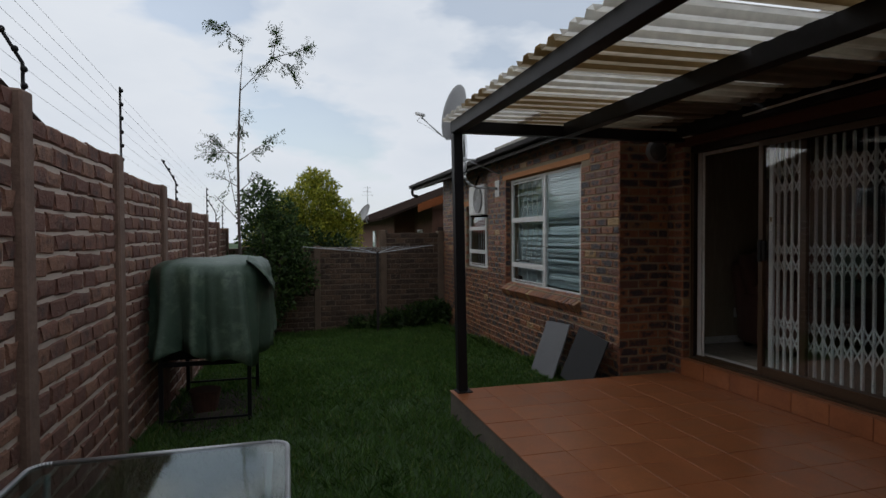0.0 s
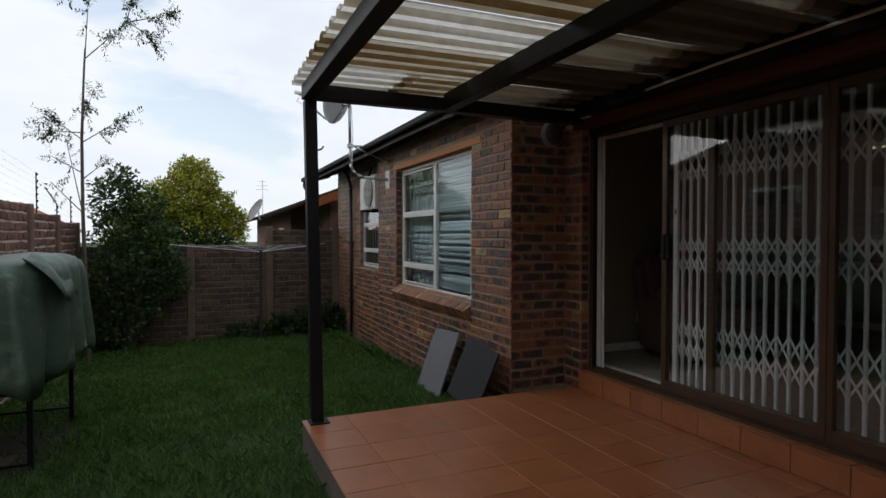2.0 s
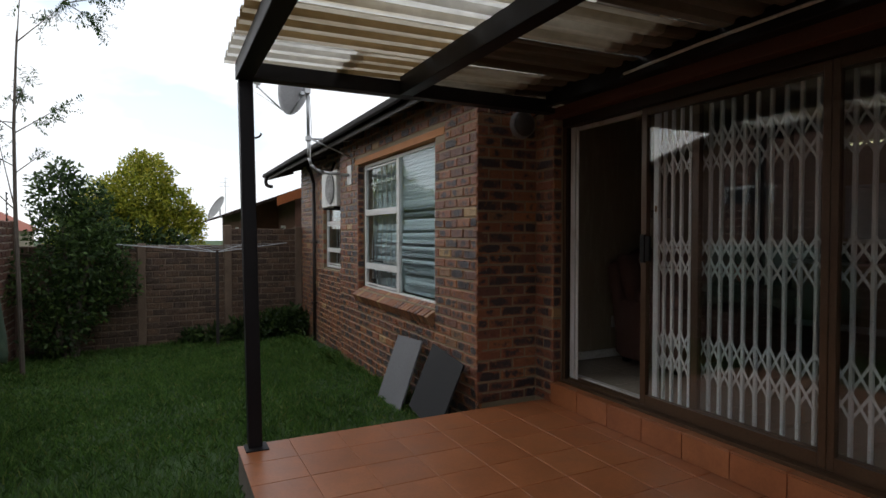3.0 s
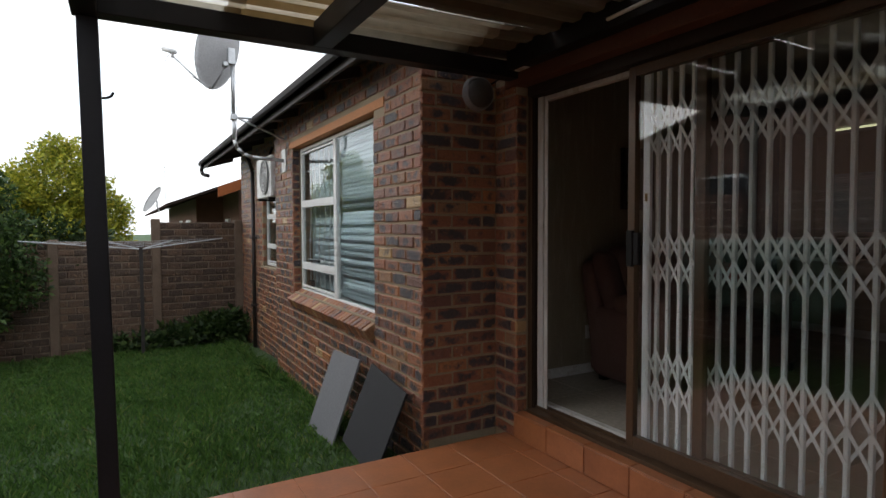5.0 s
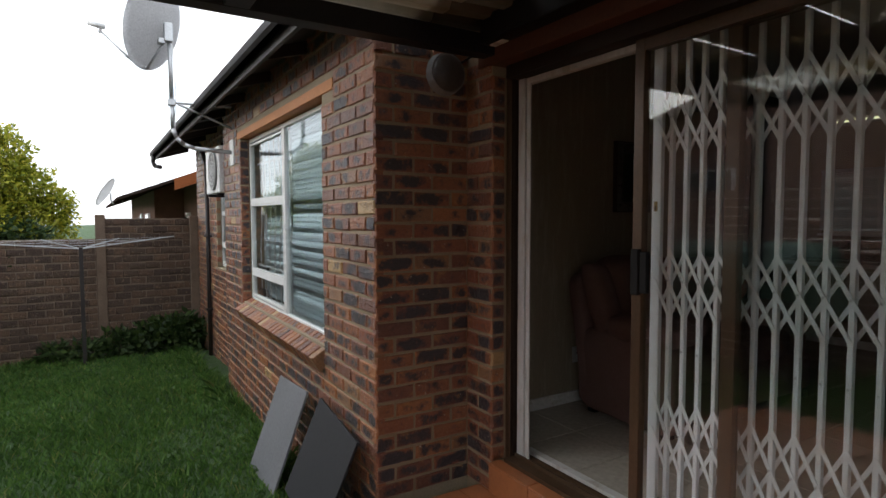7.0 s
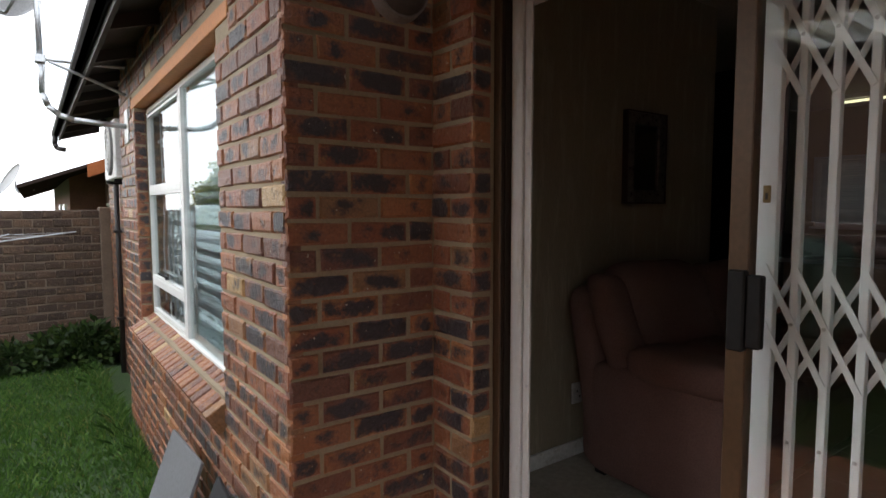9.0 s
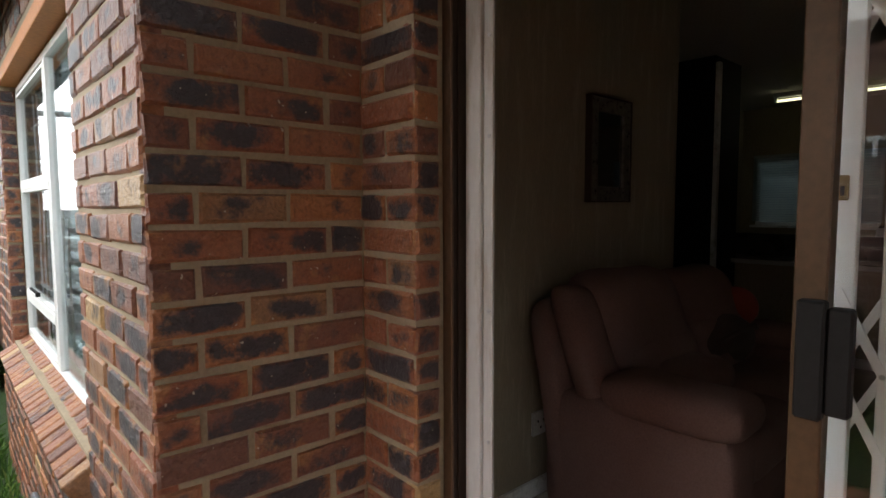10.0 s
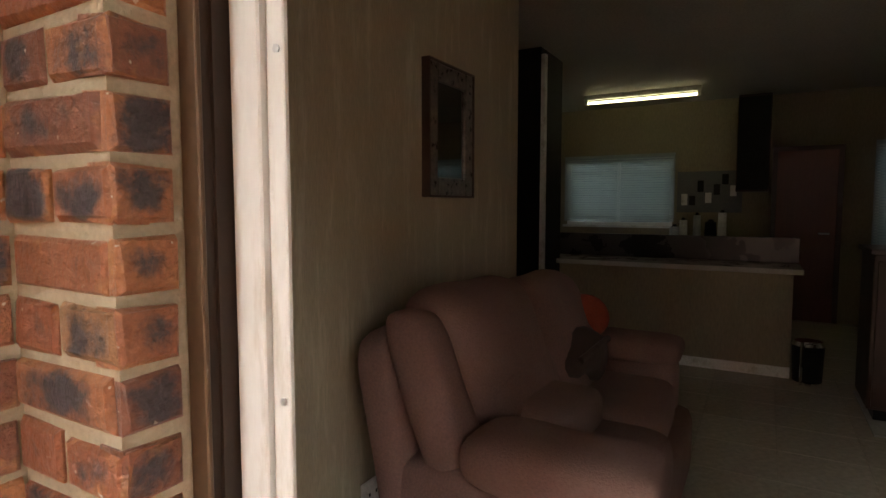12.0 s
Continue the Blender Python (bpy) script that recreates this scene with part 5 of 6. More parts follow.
door2 = thing("door_2", (12.295, 4.06, FLOOR), "closed dark red brown wooden door", "door", kind="structure")
REDWOOD = mottled("red_brown_door", (0.10, 0.025, 0.014), (0.14, 0.036, 0.02), 0.4, 3, 40, stretch=(1, 1, 0.15))
box("leaf", (-0.03, 0.0, -0.30, 0.28, 0.0, 1.93), REDWOOD, door2, bevel=0.003)
for a, b in ((-0.35, -0.30), (0.28, 0.33)):
    box("jamb", (-0.035, 0.0, a, b, 0, 1.98), DARKWOOD, door2)
box("head", (-0.035, 0.0, -0.30, 0.28, 1.93, 1.98), DARKWOOD, door2)
bm = bmesh.new()
bm_rod(bm, (-0.05, -0.24, 1.0), (-0.05, -0.14, 1.0), 0.009, 8)
part("handle", bm, GALV, door2)

# fluorescent lamps
tube = thing("fluorescent_lamp", (11.33, 5.70, CEILZ), "lit fluorescent tube on the kitchen ceiling", "ceiling lamp")
box("housing", (-0.03, 0.03, -0.62, 0.62, -0.05, -0.001), WHITE, tube)
bm = bmesh.new()
bm_rod(bm, (0, -0.585, -0.085), (0, 0.585, -0.085), 0.015, 12)
part("tube", bm, TUBE, tube, "glowing tube", smooth=True)
for y in (-0.6, 0.6):
    box("end_cap", (-0.015, 0.015, y - 0.015, y + 0.015, -0.105, -0.05), WHITE, tube)

# pedal bin at the end of the bar
CHROME = mottled("chrome", (0.6, 0.6, 0.6), (0.7, 0.7, 0.7), 0.12, 3, 40, metal=1.0, bmp=0.02)
bin_ = thing("pedal_bin", (9.60, 4.13, FLOOR + 0.002), "black pedal bin with a chrome rim beside the bar", "bin")
bm = bmesh.new()
bmesh.ops.create_cone(bm, cap_ends=True, segments=28, radius1=0.095, radius2=0.105, depth=0.27, matrix=Matrix.Translation((0, 0, 0.145)))
part("body", bm, BLACK, bin_, smooth=False)
bm = bmesh.new()
bmesh.ops.create_cone(bm, cap_ends=True, segments=28, radius1=0.109, radius2=0.09, depth=0.03, matrix=Matrix.Translation((0, 0, 0.295)))
part("lid", bm, CHROME, bin_)
bm = bmesh.new()
bm_rod(bm, (-0.112, 0.045, 0.0), (-0.116, 0.045, 0.32), 0.011, 8)
bm_rod(bm, (-0.112, 0.045, 0.315), (-0.09, -0.07, 0.315), 0.004, 6)
part("hinge_rod", bm, CHROME, bin_)
box("pedal", (-0.15, -0.09, -0.02, 0.02, 0.01, 0.022), CHROME, bin_)
side = thing("sideboard", (9.1, 3.45, FLOOR), "dark wooden sideboard on a pale rug", "sideboard")
box("body", (-0.25, 0.25, -0.6, 0.42, 0.08, 1.02), DARKWOOD, side, bevel=0.006)
box("top", (-0.27, 0.27, -0.62, 0.44, 1.02, 1.05), DARKWOOD, side, bevel=0.004)
for j in range(2):
    box("door", (-0.268, -0.252, -0.58 + 0.5 * j, -0.1 + 0.5 * j, 0.1, 0.98), DARKWOOD, side, bevel=0.003)
box("plinth", (-0.22, 0.22, -0.55, 0.38, 0.0, 0.08), BLACK, side)
rug = thing("rug", (9.0, 3.3, FLOOR), "pale rug under the sideboard", "rug")
box("pile", (-0.4, 0.5, -1.0, 0.56, 0.0005, 0.012), TOPM, rug)


# ---- boundary walls ----
def piece_mesh(l, d, h, var, cham=0.004, jit=0.0025):
    """One brick face: length l along x, depth d along y (front at -y), height h."""
    r = random.Random(var)
    rings = []
    for yy, ins in ((d, 0.0), (cham, 0.0), (0.0, cham)):
        rings.append([(sx * (l / 2 - ins) + r.uniform(-jit, jit), yy - (r.uniform(0, jit) if ins else 0), sz * (h / 2 - ins) + r.uniform(-jit, jit)) for sx, sz in ((-1, -1), (1, -1), (1, 1), (-1, 1))])
    vs = [v for ring in rings for v in ring]
    fs = []
    for k in (0, 4):
        for i in range(4):
            j = (i + 1) % 4
            fs.append((k + i, k + j, k + 4 + j, k + 4 + i))
    fs.append((8, 9, 10, 11))
    return vs, fs


def add_uv(me, coords):
    """Face coordinates from 0 to 1 across each piece."""
    lay_ = me.uv_layers.new(name="UVMap")
    for lp, d in zip(me.loops, lay_.data):
        d.uv = coords[lp.vertex_index]


MESHES = {}


def piece_data(l, d, h, var, material, cham, jit):
    key = (round(l, 3), d, h, var, material.name)
    if key not in MESHES:
        vs, fs = piece_mesh(l, d, h, var, cham, jit)
        me = bpy.data.meshes.new("brick")
        me.from_pydata(vs, [], fs)
        add_uv(me, [(v[0] / l + 0.5, v[2] / h + 0.5) for v in vs])
        me.materials.append(material)
        MESHES[key] = me
    return MESHES[key]


def lay(parent, origin, along, normal, length, z0, z1, course, full, joint, material, keep=None, near=None, depth=0.05, proud=PROUD, first=0.5, cham=0.006, jit=0.003, seed=1, slope=0.0, limit=300, name="brick", perp=None):
    """Lays stretcher bond on a wall face. origin: the start of the face at z=0; keep(s, z): whether a brick stands there; near(s, z): sort key of the singly built ones."""
    along, normal = Vector(along), Vector(normal)
    rnd = random.Random(seed)
    jobs = []
    perp = joint if perp is None else perp
    rows = int((z1 - z0) / course)
    for i in range(rows):
        z = z0 + course * (i + 0.5)
        s = 0.0
        k = 0
        while s < length - 0.02:
            l = full
            if k == 0 and i % 2:
                l = (full - joint) * first
            l = min(l, length - s)
            a, b = s, s + l
            if keep:
                seg = keep(a, b, z)
            else:
                seg = (a, b)
            if seg and seg[1] - seg[0] > 0.025:
                jobs.append(((seg[0] + seg[1]) / 2, z + slope * (seg[0] + seg[1]) / 2, round((seg[1] - seg[0]) / 0.02) * 0.02 if (seg[1] - seg[0]) < full - 0.01 else full))
            s += l + perp
            k += 1
    if near:
        jobs.sort(key=lambda j: near(j[0], j[1]))
    rot = Matrix((along, -normal, Vector((0, 0, 1)))).transposed().to_4x4()
    h = course - joint
    rest_v, rest_f, rest_uv = [], [], []
    for n, (s, z, l) in enumerate(jobs):
        p = Vector(origin) + along * s + normal * (proud + rnd.uniform(-0.002, 0.003)) + Vector((0, 0, z + rnd.uniform(-0.002, 0.002)))
        m = Matrix.Translation(p) @ rot @ Matrix.Rotation(rnd.uniform(-0.006, 0.006), 4, "Y")
        var = rnd.randrange(5)
        if n < limit:
            o = new(name, piece_data(l, depth, h, var, material, cham, jit))
            o.parent = parent
            o.matrix_local = m
        else:
            vs, fs = piece_mesh(l, depth, h, var, cham, jit)
            k = len(rest_v)
            rest_v += [tuple(m @ Vector(v)) for v in vs]
            rest_uv += [(v[0] / l + 0.5, v[2] / h + 0.5) for v in vs]
            rest_f += [tuple(k + q for q in f) for f in fs]
    if rest_v:
        me = bpy.data.meshes.new("bricks")
        me.from_pydata(rest_v, [], rest_f)
        add_uv(me, rest_uv)
        me.materials.append(material)
        o = new("bricks", me)
        o.parent = parent
        tagged(o, kind="stuff")


def panel_top(y):
    return 2.27 - 0.055 * (y - 3.4)


PILL = [0.2 + 1.6 * k for k in range(-2, 9)]
wall_left = wall_boxes("wall_boundary", [(-0.2, -0.012, PILL[0], 13.1, -1.2, 1.72)], MORTAR_PALE, "brick panel boundary wall with cement posts")
for ya, yb in zip(PILL, PILL[1:]):
    box("panel_core", (-0.195, -0.0125, ya, yb, 1.5, panel_top((ya + yb) / 2 ) - 0.012), MORTAR_PALE, wall_left)
for y in PILL:
    zt = panel_top(y) + 0.05
    bm = bmesh.new()
    bm_box(bm, -0.22, 0.035, y - 0.07, y + 0.07, -1.0, zt, 0.012)
    for v in bm.verts:
        v.co += Vector((noise.noise(v.co * 3) * 0.01, 0, noise.noise(v.co * 7) * 0.012))
    part("pillar", bm, CONCRETE, wall_left)
wall_far = wall_boxes("wall_far", [(-0.2, 3.33, 13.012, 13.2, -1.3, 1.36), (3.33, BX, 13.012, 13.2, -1.3, 1.68)], MORTAR_FAR, "weathered, shade-darkened brick boundary wall across the far end")
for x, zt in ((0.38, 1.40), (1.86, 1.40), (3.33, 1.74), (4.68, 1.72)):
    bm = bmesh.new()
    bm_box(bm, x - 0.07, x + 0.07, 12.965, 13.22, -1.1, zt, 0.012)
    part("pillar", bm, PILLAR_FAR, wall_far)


# ---- electric fence on the boundary wall ----
def fence_rod(y, bent, tall):
    zb = panel_top(y) - 0.12
    f = thing("fence_rod", (-0.06, y, zb), "black electric fence bracket with round insulators on the wall", "fence post", group="electric fence brackets")
    top = (0, 0, 0.12 + tall)
    pts = [(0, 0, 0), top] if not bent else [(0, 0, 0), (0, 0, 0.36), (-0.06, -0.03, 0.48), (-0.14, -0.07, 0.62)]
    bm = bmesh.new()
    bm_path(bm, pts, 0.009, 6)
    part("rod", bm, STEEL, f)
    n = 6
    for k in range(n):
        u = (k + 0.7) / n
        if bent:
            if u < 0.5:
                p = Vector((0.0, 0, 0.1 + 0.5 * u))
            else:
                v = (u - 0.5) / 0.5
                p = Vector(pts[1]).lerp(Vector(pts[3]), v)
        else:
            p = Vector((0, 0, 0.12 + tall * u))
        bm = bmesh.new()
        bmesh.ops.create_uvsphere(bm, u_segments=8, v_segments=6, radius=0.017, matrix=Matrix.Translation(p + Vector((0.012, -0.016, 0))) @ Matrix.Diagonal((1, 1.3, 1, 1)))
        part("insulator", bm, BLACK, f)
    return f


for y, bent, tall in ((1.9, False, 0.62), (3.6, True, 0), (5.36, False, 0.66), (7.7, True, 0), (10.45, False, 0.55), (11.7, True, 0), (12.8, False, 0.5)):
    fence_rod(y, bent, tall)
for k in range(6):
    wr = thing("fence_wire", (-0.05, 1.9, panel_top(1.9) + 0.12 + 0.1 * k), "thin electric fence wire strung along the wall", "fence wire", group="electric fence wires")
    bm = bmesh.new()
    a = Vector((0, 0, 0))
    b = Vector((0, 10.8, panel_top(12.7) - panel_top(1.9) - 0.02 * k))
    bm_path(bm, [a, a.lerp(b, 0.3), a.lerp(b, 0.7), b], 0.0011, 4)
    part("wire", bm, GALV, wr)


# ---- plants ----
def leaf_cloud(centers, count, size, seed, squash=1.0, droop=0.0):
    """Many single leaves scattered in shells round the given centres (x, y, z, r)."""
    rng = np.random.default_rng(seed)
    w = np.array([c[3] ** 2 for c in centers], float)
    pick = rng.choice(len(centers), count, p=w / w.sum())
    c = np.array(centers)[pick]
    d = rng.normal(size=(count, 3))
    d /= np.linalg.norm(d, axis=1)[:, None]
    rad = c[:, 3] * (0.55 + 0.5 * rng.random(count)) * (1 + 0.25 * np.sin(d[:, 0] * 7 + c[:, 0] * 9) * np.sin(d[:, 2] * 6 + c[:, 1] * 5))
    p = c[:, :3] + d * rad[:, None] * np.array([1, 1, squash])
    ax = rng.normal(size=(count, 3)) + d * 0.8 + np.array([0, 0, -droop])
    ax /= np.linalg.norm(ax, axis=1)[:, None]
    sd = np.cross(ax, rng.normal(size=(count, 3)))
    sd /= np.linalg.norm(sd, axis=1)[:, None]
    L = size * (0.6 + 0.8 * rng.random(count))[:, None]
    W = L * 0.22
    v = np.stack([p, p + ax * L * 0.5 + sd * W, p + ax * L, p + ax * L * 0.5 - sd * W], 1).reshape(-1, 3)
    f = np.arange(count * 4).reshape(-1, 4)
    return v, f


def leaf_part(name, v, f, material, parent, label=""):
    me = bpy.data.meshes.new(name)
    me.from_pydata(v.tolist(), [], f.tolist())
    me.materials.append(material)
    o = new(name, me)
    o.parent = parent
    return tagged(o, label) if label else o


def shrub(name, at, blobs, count, size, seed, material, label, stems=5):
    t = thing(name, at, label, "shrub")
    rnd = random.Random(seed)
    bm = bmesh.new()
    for k in range(stems):
        b = blobs[k % len(blobs)]
        bm_path(bm, [(rnd.uniform(-0.1, 0.1), rnd.uniform(-0.1, 0.1), 0), (b[0] * 0.5, b[1] * 0.5, b[2] * 0.5), (b[0], b[1], b[2])], 0.03, 6)
    part("trunk", bm, BARK, t)
    v, f = leaf_cloud(blobs, count, size, seed)
    leaf_part("crown", v, f, material, t)
    return t


zf = lawn_z(0.7, 12.4)
shrub("shrub", (0.85, 12.35, zf - 0.03), [(-0.2, 0, 0.5, 0.42), (0.1, 0.1, 0.95, 0.5), (-0.35, 0.1, 1.3, 0.5), (0.25, 0.1, 1.7, 0.55), (-0.1, 0.2, 2.2, 0.5), (0.4, 0.3, 2.1, 0.42), (-0.2, 0.2, 2.75, 0.4), (-0.1, 0.1, 3.05, 0.26), (0.25, 0.3, 2.65, 0.36), (0.6, 0.2, 1.3, 0.4)],
      11000, 0.085, 4, LEAF_SHRUB, "dense green shrub in the wall corner")
shrub("golden_conifer", (1.76, 14.2, -0.75), [(-1.0, 0, 2.3, 0.5), (-0.75, 0, 2.7, 0.45), (-0.7, 0, 2.2, 0.6), (0.0, 0, 2.3, 0.75), (0.65, 0.1, 2.35, 0.6), (0.0, 0, 3.1, 0.65), (0.25, 0, 3.45, 0.42), (-0.45, 0, 2.9, 0.5), (0.6, 0, 2.9, 0.45), (0.1, 0, 3.75, 0.24), (0.95, 0, 2.6, 0.3), (-0.2, 0, 1.5, 0.7), (0.6, 0, 1.5, 0.6)],
      44000, 0.075, 7, LEAF_GOLD, "bushy golden green tree behind the far wall")
shrub("shrub", (1.35, 13.6, -0.7), [(-0.5, 0, 1.5, 0.55), (0.1, 0, 1.6, 0.6), (0.7, 0, 1.55, 0.55), (1.1, 0.1, 1.5, 0.45), (-0.5, 0, 2.2, 0.4), (0.0, 0, 2.2, 0.35), (0.5, 0, 2.15, 0.35), (1.0, 0, 2.05, 0.3)],
      9000, 0.10, 12, LEAF_DARK, "dark green shrub behind the far wall under the golden tree")
shrub("low_plants", (4.0, 12.6, lawn_z(4, 12.6) - 0.03), [(-0.9, 0, 0.12, 0.2), (-0.5, 0.05, 0.18, 0.24), (-0.1, 0, 0.22, 0.26), (0.25, 0.0, 0.28, 0.3), (0.5, -0.1, 0.3, 0.28), (-1.3, 0.1, 0.1, 0.18)],
      3800, 0.11, 9, LEAF_DARK, "low dark plants along the foot of the far wall")


def slim_tree():
    z = lawn_z(0.4, 11.0)
    t = thing("slim_tree", (0.40, 11.0, z - 0.04), "slender young tree with sparse feathery tufts of leaves", "tree")
    z0 = -z + 0.04
    line = [(0.05, 0, 0, 0.034), (0.0, 0, 1.9 + z0, 0.026), (0.0, 0, 3.0 + z0, 0.021), (0.04, 0, 4.0 + z0, 0.015), (0.06, 0, 4.35 + z0, 0.013)]
    bm = bmesh.new()
    for a, b in zip(line, line[1:]):
        bm_rod(bm, a[:3], b[:3], a[3], 7, b[3])
    part("trunk", bm, BARK, t)
    forks = [((0.06, 0, 4.3 + z0), (0.12, 0, 5.2 + z0)), ((0.05, 0, 4.2 + z0), (0.62, 0.05, 4.85 + z0)), ((0.62, 0.05, 4.85 + z0), (1.25, 0, 5.05 + z0)), ((0.62, 0.05, 4.85 + z0), (1.0, 0.1, 4.65 + z0)),
             ((0.0, 0, 3.0 + z0), (-0.45, 0.1, 3.35 + z0)), ((0.0, 0, 2.95 + z0), (0.6, 0, 3.4 + z0)), ((0.0, 0, 3.2 + z0), (0.1, 0.3, 3.75 + z0)), ((0.0, 0, 2.5 + z0), (-0.42, 0, 2.75 + z0)), ((0, 0, 2.4 + z0), (0.3, 0.1, 2.7 + z0)),
             ((-0.02, 0, 2.0 + z0), (-0.2, 0, 3.0 + z0)), ((0.0, 0, 1.9 + z0), (-0.4, 0, 2.35 + z0)), ((0.12, 0, 5.1 + z0), (-0.35, 0, 5.35 + z0)), ((0.62, 0, 4.85 + z0), (0.7, 0, 5.3 + z0)), ((0.04, 0, 3.1 + z0), (-0.5, 0, 3.1 + z0))]
    vv, ff, n = [], [], 0
    rng = np.random.default_rng(2)
    for k, (a, b) in enumerate(forks):
        bm = bmesh.new()
        bm_rod(bm, a, b, 0.009, 5, 0.004)
        part("branch", bm, BARK, t)
        a, b = np.array(a), np.array(b)
        for j in range(5 if k in (0, 7, 8, 9, 10) else 17):
            u = 0.35 + 0.65 * rng.random()
            base = a * (1 - u) + b * u
            dr = (b - a) / np.linalg.norm(b - a) + rng.normal(size=3) * 0.7
            dr /= np.linalg.norm(dr)
            tip = base + dr * (0.16 + 0.16 * rng.random()) + np.array([0, 0, -0.04])
            for q in range(9):
                w = (q + 1) / 9
                p = base * (1 - w) + tip * w
                sd = np.cross(dr, rng.normal(size=3))
                sd /= np.linalg.norm(sd)
                for sg in (-1, 1):
                    l = 0.058 * (0.7 + 0.6 * rng.random())
                    ax = sd * sg + dr * 0.5 + np.array([0, 0, -0.3])
                    ax /= np.linalg.norm(ax)
                    wd = np.cross(ax, [0, 0, 1.0])
                    wd = wd / (np.linalg.norm(wd) + 1e-6) * l * 0.2
                    vv += [p, p + ax * l * 0.5 + wd, p + ax * l, p + ax * l * 0.5 - wd]
                    ff.append((n, n + 1, n + 2, n + 3))
                    n += 4
    leaf_part("crown", np.array(vv), np.array(ff), LEAF_TREE, t)


slim_tree()


def grass():
    """Blades over the lawn, thicker near the walked side."""
    rng = np.random.default_rng(8)
    n = 120000
    x = rng.uniform(0.05, 4.46, n)
    y = -1.0 + 13.9 * rng.random(n) ** 1.25
    ok = ~((x > PX0 - 0.01) & (y < PY1 + 0.01)) & (((x - 0.5) / 0.6) ** 2 + ((y - 6.45) / 1.0) ** 2 > 1.1 * rng.random(n))
    x, y = x[ok], y[ok]
    n = len(x)
    k = np.clip((y - 3.0) / 4.0, 0, 1)
    z = 0.09 - 0.058 * np.maximum(y - 3.0, 0) + 0.022 * (np.clip(x, 0, 4.6) - 2.0) * k - 0.004
    patch = np.sin(x * 2.1 + np.sin(y * 1.3) * 2) * np.sin(y * 1.7 + x)
    h = (0.035 + 0.04 * rng.random(n)) * (1.0 + 0.35 * patch)
    edge = (x > 4.3) | (x < 0.2) | (y > 12.6)
    h = np.where(edge, h * 1.8, h)
    a = rng.uniform(0, 2 * np.pi, n)
    w = 0.0035 + 0.003 * (y > 6)
    ln = rng.normal(size=(n, 2)) * 0.55
    b = np.stack([x, y, z], 1)
    s = np.stack([np.cos(a) * w, np.sin(a) * w, 0 * a], 1)
    m = b + np.stack([ln[:, 0] * h * 0.4, ln[:, 1] * h * 0.4, h * 0.6], 1)
    t = b + np.stack([ln[:, 0] * h, ln[:, 1] * h, h * 0.95], 1)
    v = np.stack([b - s, b + s, m + s * 0.7, t, m - s * 0.7], 1).reshape(-1, 3)
    me = bpy.data.meshes.new("grass")
    me.vertices.add(n * 5)
    me.vertices.foreach_set("co", v.astype(np.float32).ravel())
    me.loops.add(n * 5)
    me.loops.foreach_set("vertex_index", np.arange(n * 5, dtype=np.int32))
    me.polygons.add(n)
    me.polygons.foreach_set("loop_start", np.arange(0, n * 5, 5, dtype=np.int32))
    me.update(calc_edges=True)
    me.materials.append(GRASS)
    tagged(new("grass", me), "short uneven green lawn grass", "grass", kind="stuff")


grass()


